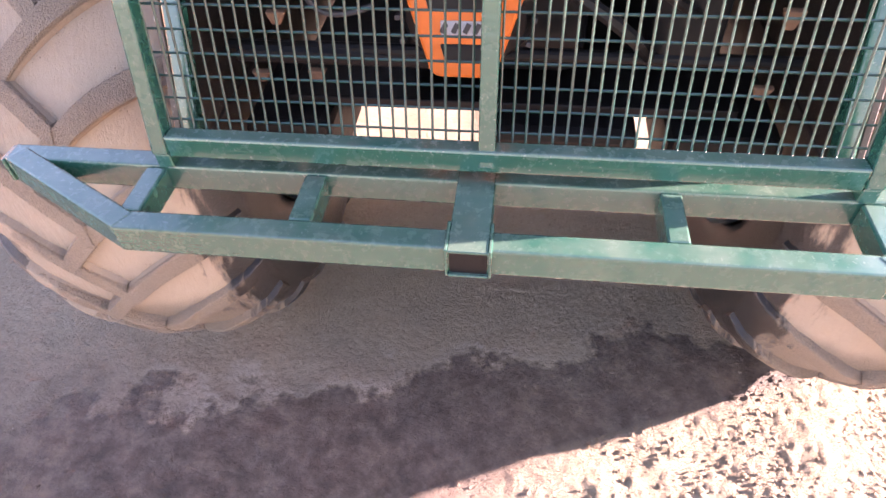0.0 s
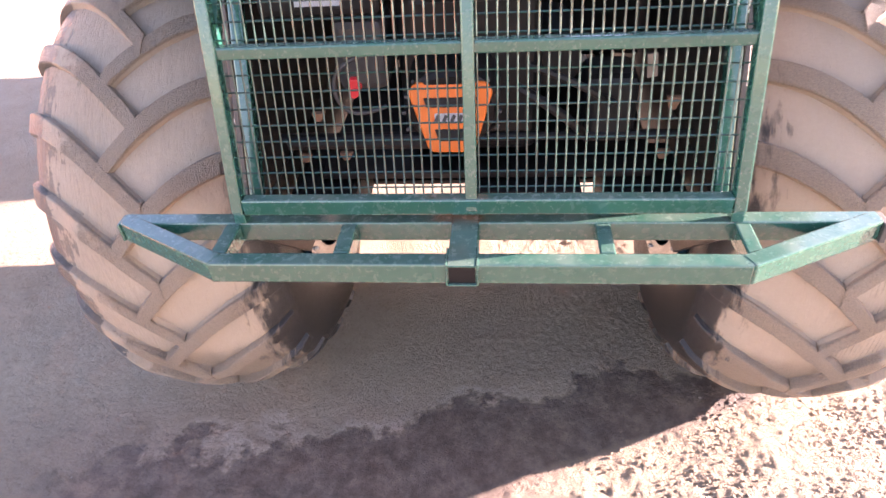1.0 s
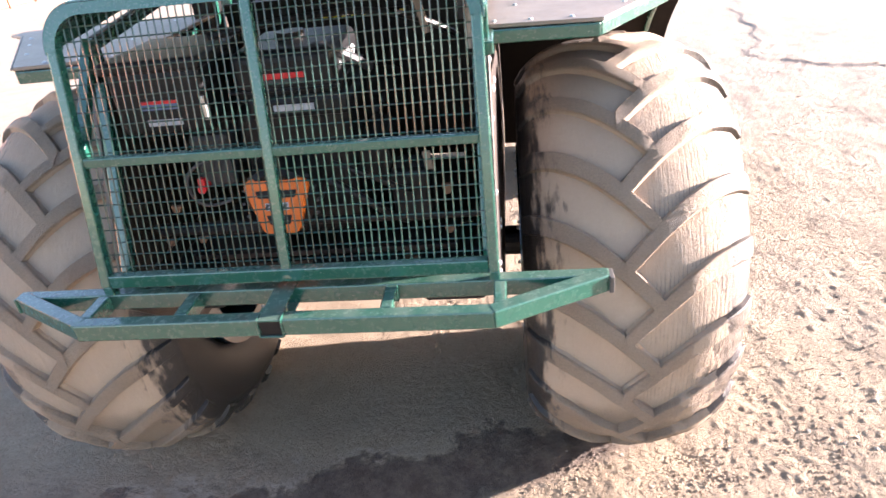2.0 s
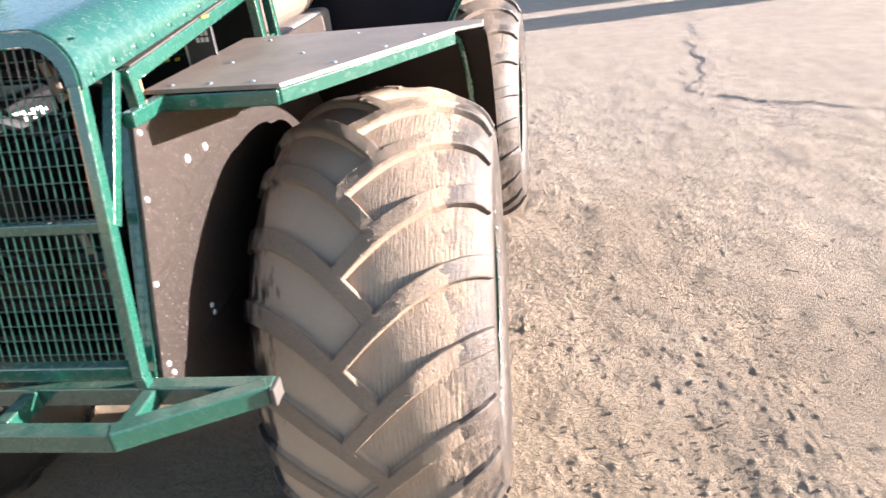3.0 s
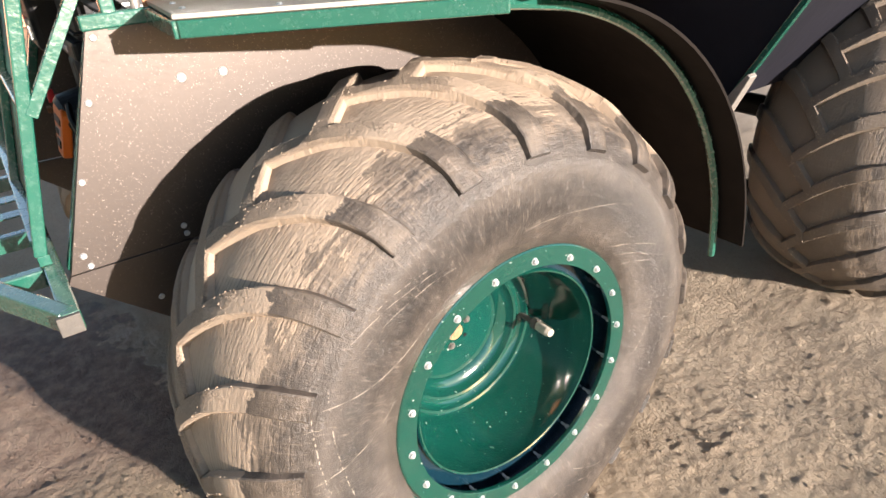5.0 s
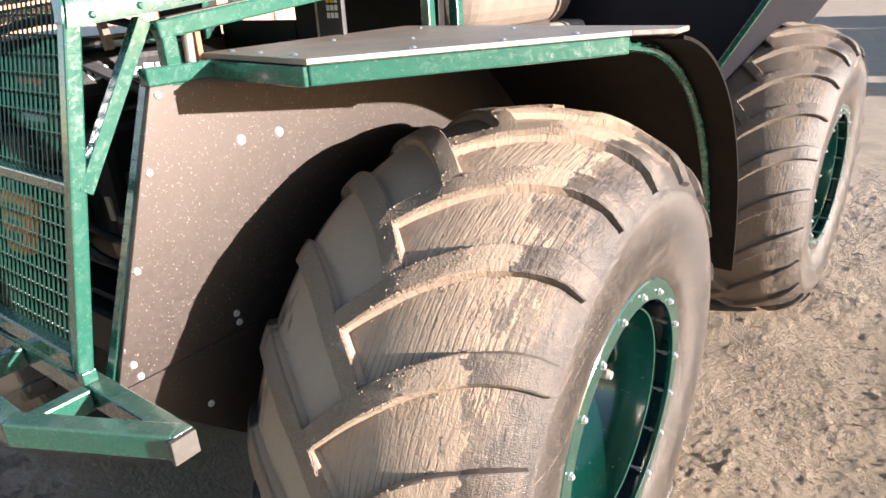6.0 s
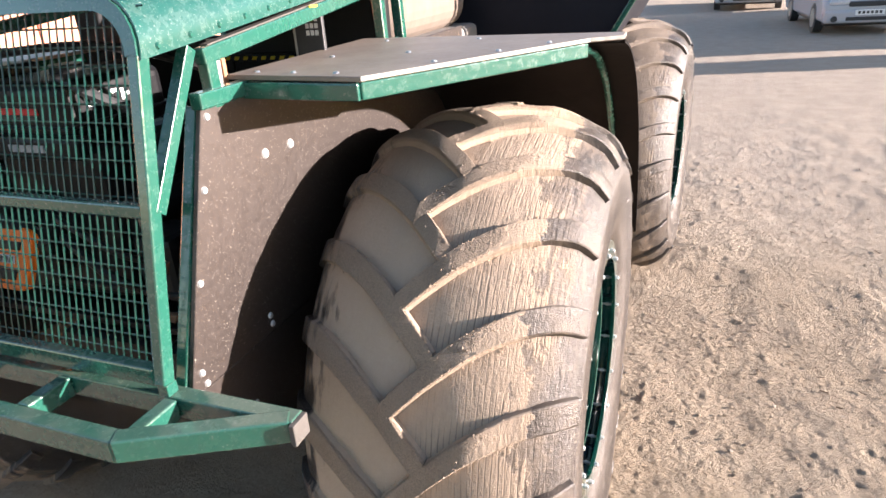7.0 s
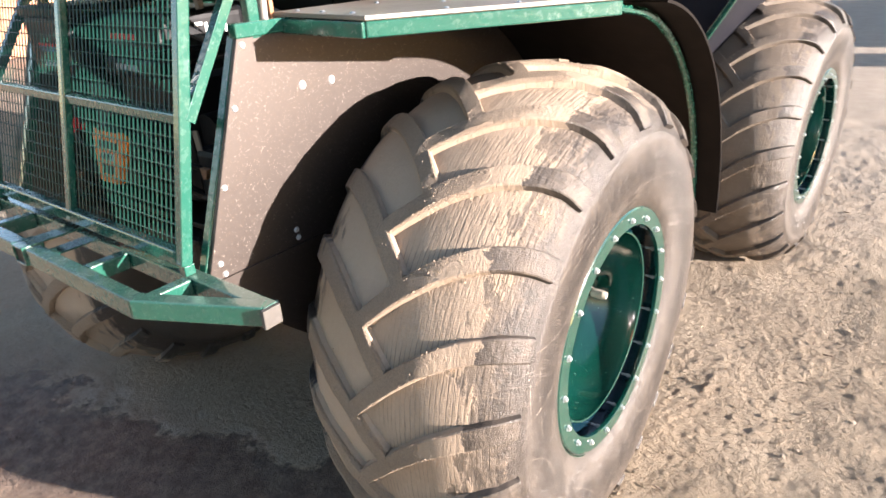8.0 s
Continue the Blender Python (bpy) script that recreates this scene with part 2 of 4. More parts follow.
        for a, b, c, w, dotted in SCRATCHES:
            cy, cz, rad = arc_through(a, b, c)
            dy, dz = n.math("SUBTRACT", sw.outputs[1], cy), n.math("SUBTRACT", sw.outputs[2], cz)
            off = n.math("ABSOLUTE", n.math("SUBTRACT", n.math("SQRT", total(mul(dy, dy), mul(dz, dz))), rad))
            ux, uz = c[0] - a[0], c[1] - a[1]
            ll = ux * ux + uz * uz
            along = total(mul(n.math("SUBTRACT", sw.outputs[1], a[0]), ux / ll), mul(n.math("SUBTRACT", sw.outputs[2], a[1]), uz / ll))
            inside = n.math("LESS_THAN", n.math("ABSOLUTE", n.math("SUBTRACT", along, 0.5)), 0.5)
            one = mul(ramp(off, w * 0.3, w * 1.15, 1.0, 0.0), inside, drops if dotted else broken)
            lines = n.math("MAXIMUM", lines, one) if lines else one
        rub = n.mix(mul(lines, ramp(x, 0.2, 0.27), ramp(r, 0.60, 0.66, 1.0, 0.3), 0.6), rub, (0.46, 0.39, 0.32))
    # the clay
    clay = n.mix(big, (0.345, 0.258, 0.184), (0.425, 0.33, 0.242))
    clay = n.mix(mul(fine, 0.35), clay, (0.27, 0.20, 0.15))
    # inner half of the tread: skylight on its shaded side put into the colour
    clay = n.mix(mul(ramp(x, -0.05, 0.05, 1.0, 0.0), 0.4), clay, (0.38, 0.295, 0.222))
    clay = n.mix(mul(streak, ramp(x, -0.02, 0.06, 0.06, 0.26)), clay, (0.16, 0.12, 0.09))
    col = n.mix(mud, rub, clay)
    # fine wavy cracks where the clay was dragged, on the outer half of the tread; bared rubber and painted crack shade
    # darken them
    wave = n.add("TexWave", Scale=25.0, Distortion=7.0, Detail=3.0)
    wave.inputs["Detail Scale"].default_value = 0.6
    wave.bands_direction = "X"
    n.link(drag.outputs[0], wave.inputs["Vector"])
    groove = ramp(wave.outputs["Fac"], 0.0, 0.13)
    where = mul(ramp(x, -0.03, 0.05, 0.0, rippled), n.math("MAXIMUM", mud, n.math("MULTIPLY", tread, 0.3)), n.noise(at, 8.0, 5, 0.7, 0.42, 0.60), n.math("SUBTRACT", 1.0, lift), 0.0 if lug else 1.0)
    col = n.mix(mul(n.math("SUBTRACT", 1.0, groove), where, 0.55), col, (0.09, 0.07, 0.055))
    # loose grain on top of the bars
    top = mul(lift, mud, ramp(total(x, mul(mid, -0.12)), 0.06, 0.12, 1.0, 0.0))
    col = n.mix(mul(grain, total(mul(top, 0.4), 0.1), mud), col, (0.15, 0.115, 0.09))
    leather = n.noise(polar.outputs[0], 5.0, 3, 0.6, 0.3, 0.7)
    h = total(mul(groove, where, 0.6), mul(fine, 0.16), mul(grain, total(mul(top, 1.5), 0.18)), mul(mid, top, 0.8), mul(mud, 0.45), mul(smear, 0.32), mul(streak, ramp(x, -0.02, 0.06, 0.05, 0.28)), mul(leather, n.math("SUBTRACT", 1.0, mud), 0.22))
    n.bump(h, 0.0042, 0.85)
    return n.put(Base_Color=col, Roughness=ramp(total(mul(mud, 0.9), mul(dust, 0.75)), 0.0, 0.75, 0.31, 0.9))


RUBBER = {s: make_rubber("muddy_rubber", s, 1.0, 1.0 if s == 1 else 0.2) for s in (1, -1)}
RUBBER_LUG = {s: make_rubber("muddy_rubber_bar", s, 1.0, 0.0, True) for s in (1, -1)}
RUBBER_REAR = {s: make_rubber("thinly_muddied_rubber", s, 0.42) for s in (1, -1)}
RUBBER_LUG_REAR = {s: make_rubber("thinly_muddied_rubber_bar", s, 0.36, 0.0, True) for s in (1, -1)}


def make_soil():
    n = Nodes("dry_dirt")
    at = n.coords()
    big = n.noise(at, 0.55, 5, 0.6, 0.35, 0.65)
    mid = n.noise(at, 4.0, 6, 0.65, 0.35, 0.68)
    fine = n.noise(at, 38.0, 8, 0.75, 0.32, 0.7)
    col = n.mix(big, (0.395, 0.310, 0.216), (0.465, 0.375, 0.275))
    col = n.mix(n.math("MULTIPLY", mid, 0.3), col, (0.30, 0.225, 0.155))
    clod = n.noise(at, 14.0, 6, 0.7, 0.42, 0.66)
    col = n.mix(n.math("MULTIPLY", clod, 0.25), col, (0.27, 0.205, 0.145))
    lanes = n.add("Mapping")
    lanes.inputs["Scale"].default_value = (0.35, 1.6, 1.0)
    n.link(at, lanes.inputs["Vector"])
    col = n.mix(n.math("MULTIPLY", n.noise(lanes.outputs[0], 1.4, 5, 0.65, 0.5, 0.68), 0.3), col, (0.27, 0.205, 0.15))
    col = n.mix(n.math("MULTIPLY", fine, 0.3), col, (0.24, 0.18, 0.13))
    crumb = n.noise(at, 62.0, 4, 0.6, 0.56, 0.66)
    col = n.mix(n.math("MULTIPLY", crumb, n.math("ADD", n.math("MULTIPLY", clod, 0.35), 0.2)), col, (0.18, 0.13, 0.09))
    grit = n.noise(at, 120.0, 2, 0.5, 0.63, 0.7)
    col = n.mix(n.math("MULTIPLY", grit, 0.35), col, (0.5, 0.44, 0.36))
    # the dirt turns greyer farther back in the yard
    pos = n.add("SeparateXYZ")
    n.link(at, pos.inputs[0])
    back = n.add("MapRange")
    back.inputs[1].default_value, back.inputs[2].default_value, back.inputs[4].default_value = 1.6, 6.0, 0.75
    n.link(n.math("ADD", pos.outputs[1], n.math("MULTIPLY", big, 1.2)), back.inputs[0])
    col = n.mix(back.outputs[0], col, n.mix(mid, (0.43, 0.365, 0.30), (0.36, 0.30, 0.245)))
    # a damp smooth patch with a ragged edge before the bumper, darkened further for the vehicle's shade
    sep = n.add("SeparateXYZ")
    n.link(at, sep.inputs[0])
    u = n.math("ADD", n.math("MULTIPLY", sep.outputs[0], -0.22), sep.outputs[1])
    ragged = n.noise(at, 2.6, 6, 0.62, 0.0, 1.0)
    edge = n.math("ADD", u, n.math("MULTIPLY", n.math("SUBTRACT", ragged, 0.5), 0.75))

    def ramp(v, lo, hi, a=0.0, c=1.0):
        m = n.add("MapRange")
        for k, val in zip((1, 2, 3, 4), (lo, hi, a, c)):
            m.inputs[k].default_value = val
        n.link(v, m.inputs[0])
        return m.outputs[0]

    # the front limit follows the vehicle's shadow line: shade painted into the soil
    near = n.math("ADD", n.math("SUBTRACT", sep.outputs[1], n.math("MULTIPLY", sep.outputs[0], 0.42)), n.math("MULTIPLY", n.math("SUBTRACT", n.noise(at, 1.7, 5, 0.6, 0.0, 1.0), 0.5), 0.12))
    damp_shade = n.math("MULTIPLY", ramp(edge, 0.37, 0.41, 1.0, 0.0), n.math("MULTIPLY", ramp(near, -0.03, 0.03), n.math("MULTIPLY", ramp(sep.outputs[0], -1.75, -1.2), ramp(sep.outputs[0], 0.9, 1.15, 1.0, 0.0))))
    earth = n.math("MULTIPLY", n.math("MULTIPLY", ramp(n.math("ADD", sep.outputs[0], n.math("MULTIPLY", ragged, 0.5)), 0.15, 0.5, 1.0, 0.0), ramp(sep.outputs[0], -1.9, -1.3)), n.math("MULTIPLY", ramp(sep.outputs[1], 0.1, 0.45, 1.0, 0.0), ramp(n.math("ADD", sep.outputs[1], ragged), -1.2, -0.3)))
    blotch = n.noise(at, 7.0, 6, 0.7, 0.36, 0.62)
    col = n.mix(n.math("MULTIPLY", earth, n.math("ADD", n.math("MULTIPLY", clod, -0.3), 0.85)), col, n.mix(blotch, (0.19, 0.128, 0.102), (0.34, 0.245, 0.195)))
    col = n.mix(n.math("MULTIPLY", damp_shade, n.math("ADD", n.math("MULTIPLY", clod, -0.25), 0.9)), col, n.mix(blotch, (0.058, 0.041, 0.035), (0.098, 0.07, 0.057)))
    crest = n.math("MULTIPLY", n.math("MULTIPLY", ramp(edge, 0.39, 0.41), ramp(edge, 0.415, 0.46, 1.0, 0.0)), n.math("MULTIPLY", n.math("MULTIPLY", ramp(sep.outputs[0], -1.2, -0.9), ramp(sep.outputs[0], -0.1, 0.5, 1.0, 0.0)), mid))
    col = n.mix(n.math("MULTIPLY", crest, 0.85), col, (0.50, 0.41, 0.335))
    hgt = n.math("ADD", n.math("ADD", fine, n.math("MULTIPLY", n.noise(at, 95.0, 5, 0.7, 0.3, 0.7), 0.45)), n.math("MULTIPLY", mid, 0.5))
    n.bump(n.math("MULTIPLY", hgt, n.math("MULTIPLY_ADD", damp_shade, -0.55)), 0.0095, 1.0)
    for nd in n.t.nodes:
        if nd.type == "MATH" and nd.operation == "MULTIPLY_ADD":
            nd.inputs[2].default_value = 1.0
    return n.put(Base_Color=col, Roughness=ramp(damp_shade, 0.0, 1.0, 0.95, 0.66), Specular_IOR_Level=ramp(damp_shade, 0.0, 1.0, 0.2, 0.28))


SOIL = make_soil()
STONE = plain("pebble_stone", (0.4, 0.33, 0.26), 0.9, 0, 0.5, 30, 0.002)


# ---- mesh helpers ----
def part(name, bm, material, parent=None, label="", smooth=False):
    me = bpy.data.meshes.new(name)
    bmesh.ops.recalc_face_normals(bm, faces=bm.faces)
    bm.to_mesh(me)
    bm.free()
    me.materials.append(material)
    if smooth:
        me.shade_smooth()
    if any(f.use_smooth for f in me.polygons):
        me.set_sharp_from_angle(angle=radians(40))
    ob = new(name, me)
    ob.parent = parent
    return tagged(ob, label) if label else ob


def empty(name, at=(0, 0, 0), parent=None):
    ob = new(name)
    ob.location = at
    ob.parent = parent
    ob.empty_display_size = 0.2
    return ob


def bevel(bm, w, seg=2):
    bmesh.ops.bevel(bm, geom=[e for e in bm.edges if e.calc_face_angle(0) > 0.6], offset=w, segments=seg, affect="EDGES", profile=0.5, clamp_overlap=True)


def box(lo, hi, b=0.003, seg=2):
    bm = bmesh.new()
    bmesh.ops.create_cube(bm, size=1, matrix=Matrix.Translation([(a + c) / 2 for a, c in zip(lo, hi)]) @ Matrix.Diagonal([c - a for a, c in zip(lo, hi)] + [1]))
    if b:
        bevel(bm, b, seg)
    return bm


def join(*bms):
    out = bms[0]
    for b in bms[1:]:
        me = bpy.data.meshes.new("tmp")
        b.to_mesh(me)
        b.free()
        out.from_mesh(me)
        bpy.data.meshes.remove(me)
    return out


def tube(p, q, w=0.03, h=0.03, side=(1, 0, 0), b=0.004, bm=None):
    """A rectangular steel tube from p to q; w along side, h across both."""
    p, q = Vector(p), Vector(q)
    d = (q - p).normalized()
    s = Vector(side)
    s = (s - d * s.dot(d)).normalized()
    u = d.cross(s)
    c = bmesh.new()
    m = Matrix((s * w, u * h, d * (q - p).length)).transposed().to_4x4()
    m.translation = (p + q) / 2
    bmesh.ops.create_cube(c, size=1, matrix=m)
    if b:
        bevel(c, b, 2)
    return join(bm, c) if bm else c


def rod(p, q, r, n=8, bm=None, r2=None, caps=True):
    p, q = Vector(p), Vector(q)
    bm = bm or bmesh.new()
    m = Matrix.Translation((p + q) / 2) @ (q - p).to_track_quat("Z", "Y").to_matrix().to_4x4()
    bmesh.ops.create_cone(bm, cap_ends=caps, segments=n, radius1=r, radius2=r if r2 is None else r2, depth=(q - p).length, matrix=m)
    return bm


def prism(points, axis, lo, hi, b=0.0, seg=2):
    """A flat outline of (u, v) points pushed along an axis: 'x' takes (y, z), 'y' takes (x, z), 'z' takes (x, y)."""
    def place(u, v, w):
        return {"x": (w, u, v), "y": (u, w, v), "z": (u, v, w)}[axis]
    bm = bmesh.new()
    a = [bm.verts.new(place(u, v, lo)) for u, v in points]
    c = [bm.verts.new(place(u, v, hi)) for u, v in points]
    bm.faces.new(a[::-1])
    bm.faces.new(c)
    k = len(points)
    for i in range(k):
        bm.faces.new((a[i], a[(i + 1) % k], c[(i + 1) % k], c[i]))
    bmesh.ops.recalc_face_normals(bm, faces=bm.faces)
    if b:
        bevel(bm, b, seg)
    return bm


def hose(points, r, material, name, parent, label=""):
    cu = bpy.data.curves.new(name, "CURVE")
    cu.dimensions, cu.bevel_depth, cu.bevel_resolution, cu.resolution_u = "3D", r, 2, 6
    s = cu.splines.new("NURBS")
    s.points.add(len(points) - 1)
    for pt, c in zip(s.points, points):
        pt.co = (*c, 1)
    s.use_endpoint_u, s.order_u = True, 3
    tmp = bpy.data.objects.new("tmp", cu)
    me = bpy.data.meshes.new_from_object(tmp)
    bpy.data.objects.remove(tmp)
    bm = bmesh.new()
    bm.from_mesh(me)
    bpy.data.meshes.remove(me)
    return part(name, bm, material, parent, label, True)


# ---- ground ----
def ground_height(x, y):
    h = 0.014 * noise.noise((x * 0.7, y * 0.7, 0)) + 0.005 * noise.noise((x * 2.3, y * 2.3, 3)) + 0.004 * noise.noise((x * 6, y * 6, 5))
    # a slightly higher crust in the yard, with a broken edge
    e = min(x - 3.2 - 0.21 * (y - 5.7) + 0.25 * noise.noise((y * 1.7, 3, 1)), y - 5.75 + 0.5 * (x - 3.2) + 0.2 * noise.noise((x * 1.9, 8, 1)))
    return h + 0.012 * min(1.0, max(0.0, e / 0.07))


def lattice(x, y, scale, seed):
    """Smooth gradient noise over arrays, about -1 to 1."""
    table = np.random.RandomState(seed)
    order = table.permutation(256)
    turn = table.uniform(0, 2 * np.pi, 256)
    x, y = x * scale, y * scale
    xi, yi = np.floor(x).astype(int), np.floor(y).astype(int)
    xf, yf = x - xi, y - yi
    u, v = xf ** 3 * (xf * (xf * 6 - 15) + 10), yf ** 3 * (yf * (yf * 6 - 15) + 10)

    def corner(dx, dy):
        a = turn[order[(order[(xi + dx) & 255] + yi + dy) & 255]]
        return np.cos(a) * (xf - dx) + np.sin(a) * (yf - dy)

    low = corner(0, 0) * (1 - u) + corner(1, 0) * u
    high = corner(0, 1) * (1 - u) + corner(1, 1) * u
    return 1.5 * (low * (1 - v) + high * v)


def ground_detail(x, y):
    """Trodden dirt: soft hollows, small lumps and pits, a few clods; smoother on the wet shaded ground before the
    bumper.
    """
    patch = np.clip(0.75 + 0.6 * lattice(x, y, 1.1, 3), 0.3, 1.4)
    wet = np.clip((0.95 - np.abs(x - 0.15)) / 0.25, 0, 1) * np.clip((0.45 + 0.3 * x - y) / 0.15, 0, 1) * np.clip((y + 0.1 - 0.42 * x) / 0.15, 0, 1)
    soft = 0.0060 * lattice(x, y, 2.6, 5) + 0.0030 * lattice(x, y, 7.0, 7)
    lumps = 0.0018 * lattice(x, y, 17.0, 9) + 0.0014 * lattice(x, y, 31.0, 11) + 0.0012 * lattice(x, y, 52.0, 13)
    clods = 0.016 * np.maximum(0, lattice(x, y, 15.0, 15) - 0.40) * np.clip(lattice(x, y, 2.1, 17) * 2 + 0.4, 0, 1.3)
    clods += 0.008 * np.maximum(0, lattice(x, y, 34.0, 25) - 0.30)
    pits = -0.010 * np.maximum(0, lattice(x, y, 11.0, 19) - 0.40) * np.clip(lattice(x, y, 1.7, 21) * 2 + 0.5, 0, 1.2)
    stony = np.clip((0.9 - y) / 0.3, 0, 1) * np.maximum(np.clip((x - 0.1) / 0.4, 0, 1), np.clip((-0.75 - x) / 0.3, 0, 1))
    clods += 0.006 * stony * np.maximum(0, lattice(x, y, 44.0, 27) - 0.05)
    yard = np.clip((y - 1.5) / 1.5, 0, 1)
    lumps += yard * (0.0016 * lattice(x, y, 9.0, 29) + 0.0018 * lattice(x, y, 19.0, 31))
    clods += 0.009 * yard * np.maximum(0, lattice(x, y, 12.0, 33) - 0.34)
    rim = np.clip((4.9 - x) / 0.8, 0, 1) * np.clip((x + 2.6) / 0.6, 0, 1) * np.clip((7.8 - y) / 1.5, 0, 1)
    return (soft + patch * (lumps + clods + pits)) * (1 - 0.6 * wet) * rim


def axis_steps(lo, hi, near, fine, mid_lo, mid_hi, coarse):
    """Grid lines: fine steps within near, coarse ones out to mid, then ever wider."""
    out = list(np.arange(near[0], near[1], fine)) + list(np.arange(near[1], mid_hi, coarse))
    out = list(np.arange(mid_lo, near[0] - 0.5 * coarse, coarse)) + out
    step, v = coarse, out[-1]
    while v < hi:
        step *= 1.18
        v = min(v + step, hi)
        out.append(v)
    step, v = coarse, out[0]
    while v > lo:
        step *= 1.18
        v = max(v - step, lo)
        out.insert(0, v)
    return out


def build_ground():
    xs = np.array(axis_steps(-1500, 1500, (-0.2, 2.6), 0.009, -2.2, 4.8, 0.022))
    ys = np.array(axis_steps(-1500, 1500, (-0.5, 2.6), 0.009, -0.7, 8.0, 0.022))
    gx, gy = np.meshgrid(xs, ys)
    inside = (gx > -8) & (gx < 12) & (gy > -6) & (gy < 16)
    z = np.zeros_like(gx)
    z[inside] = [ground_height(x, y) for x, y in zip(gx[inside].tolist(), gy[inside].tolist())]
    z[inside] += ground_detail(gx[inside], gy[inside])
    nx, ny = len(xs), len(ys)
    a = (np.arange(ny - 1)[:, None] * nx + np.arange(nx - 1)[None, :]).ravel()
    quads = np.stack((a, a + 1, a + nx + 1, a + nx), 1)
    me = bpy.data.meshes.new("ground")
    me.vertices.add(nx * ny)
    me.vertices.foreach_set("co", np.stack((gx, gy, z), -1).astype(np.float32).ravel())
    me.loops.add(quads.size)
    me.loops.foreach_set("vertex_index", quads.astype(np.int32).ravel())
    me.polygons.add(len(quads))
    me.polygons.foreach_set("loop_start", np.arange(0, quads.size, 4, dtype=np.int32))
    me.update(calc_edges=True)
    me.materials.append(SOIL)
    me.shade_smooth()
    return tagged(new("ground", me), "dry trampled light brown dirt yard with pebbles", "ground", kind="structure")


build_ground()


def build_scatter(name, label, count, mat, seed, size, flat, spans, clump):
    """Small broken lumps strewn over stretches of the ground, thicker where clump finds a patch."""
    rng = random.Random(seed)
    verts, faces, shapes = [], [], []
    for k in range(8):
        bm = bmesh.new()
        bmesh.ops.create_icosphere(bm, subdivisions=1, radius=1)
        sx = rng.uniform(0.6, 1.4)
        for v in bm.verts:
            v.co *= 0.6 + 0.7 * rng.random()
            v.co.x *= sx
            v.co.z *= flat
        shapes.append(([v.co.copy() for v in bm.verts], [[v.index for v in f.verts] for f in bm.faces]))
        bm.free()
    for k in range(count):
        x0, x1, y0, y1 = spans[k % len(spans)]
        x, y = rng.triangular(x0, x1), rng.triangular(y0, y1)
        if noise.noise((x * 2.6, y * 2.6, seed)) + 0.5 * noise.noise((x * 9, y * 9, seed)) < rng.uniform(-0.6, clump):
            continue
        if -1.2 < x < 0.9 and 0.3 + 0.4 * x < y < 1.6 and rng.random() < 0.7:
            continue
        s = size[0] + (size[1] - size[0]) * rng.random() ** size[2]
        sv, sf = rng.choice(shapes)
        m = Matrix.Translation((x, y, ground_height(x, y) + s * 0.12)) @ Euler((rng.uniform(-.5, .5), rng.uniform(-.5, .5), rng.uniform(0, 6.3))).to_matrix().to_4x4()
        o = len(verts)
        verts += [tuple(m @ (v * s)) for v in sv]
        faces += [[o + i for i in f] for f in sf]
    me = bpy.data.meshes.new(name)
    me.from_pydata(verts, [], faces)
    me.materials.append(mat)
    tagged(new(name, me), label, "soil", kind="stuff")


build_scatter("soil_crumbs", "crumbs of dry light brown soil on the ground", 20000, SOIL, 12, (0.0016, 0.010, 5), 0.36,
              ((0.2, 3.6, -1.0, 4.0), (0.6, 5.0, -0.2, 6.4), (-0.2, 3.0, -1.2, 1.8), (-2.6, 0.8, -0.9, 1.3)), 0.55)


build_scatter("soil_crumbs", "crumbs of pale dry soil before the wheel", 11000, SOIL, 19, (0.002, 0.009, 3), 0.45,
              ((0.0, 2.4, -0.9, 0.9), (0.5, 1.8, -0.6, 0.7)), 0.3)


def build_twigs():
    rng = random.Random(31)
    verts, faces = [], []
    for k in range(150):
        x, y = rng.uniform(1.2, 4.2), rng.uniform(-0.4, 5.5)
        long, a, w = rng.uniform(0.012, 0.05), rng.uniform(0, 6.3), rng.uniform(0.0012, 0.003)
        u, v = Vector((math.cos(a), math.sin(a), rng.uniform(-0.1, 0.15))) * long / 2, Vector((-math.sin(a), math.cos(a), 0)) * w
        p = Vector((x, y, ground_height(x, y) + 0.006))
        o = len(verts)
        for q in (-u - v, u - v, u + v, -u + v):
            verts += [tuple(p + q), tuple(p + q + Vector((0, 0, w * 1.5)))]
        faces += [[o + i for i in f] for f in ((0, 2, 4, 6), (1, 7, 5, 3), (0, 1, 3, 2), (2, 3, 5, 4), (4, 5, 7, 6), (6, 7, 1, 0))]
    me = bpy.data.meshes.new("twigs")
    me.from_pydata(verts, [], faces)
    me.materials.append(plain("dead_wood", (0.2, 0.14, 0.1), 0.9))
    tagged(new("twigs", me), "bits of dry twig and straw on the dirt", "twigs", kind="stuff")


build_twigs()


def build_pebbles():
    rng = random.Random(4)
    verts, faces = [], []
    shapes = []
    for k in range(6):
        bm = bmesh.new()
        bmesh.ops.create_icosphere(bm, subdivisions=1, radius=1)
        for v in bm.verts:
            v.co *= 0.75 + 0.5 * rng.random()
            v.co.z *= 0.42
        shapes.append(([v.co.copy() for v in bm.verts], [[v.index for v in f.verts] for f in bm.faces]))
        bm.free()
    for k in range(4500):
        x, y = (rng.uniform(0.2, 3.6), rng.uniform(-0.7, 4.5)) if k % 3 else (rng.uniform(-2.6, 4.6), rng.uniform(-0.9, 9)) if k % 2 else (rng.uniform(0.1, 2.2), rng.uniform(-0.6, 0.8))
        s = 0.0016 + 0.011 * rng.random() ** 9
        if noise.noise((x * 2.2, y * 2.2, 7)) < rng.uniform(-0.5, 0.3):
            continue
        if -1.4 < x < 0.95 and y < 1.2:
            if rng.random() < 0.8:
                continue
            s *= 0.6
        sv, sf = rng.choice(shapes)
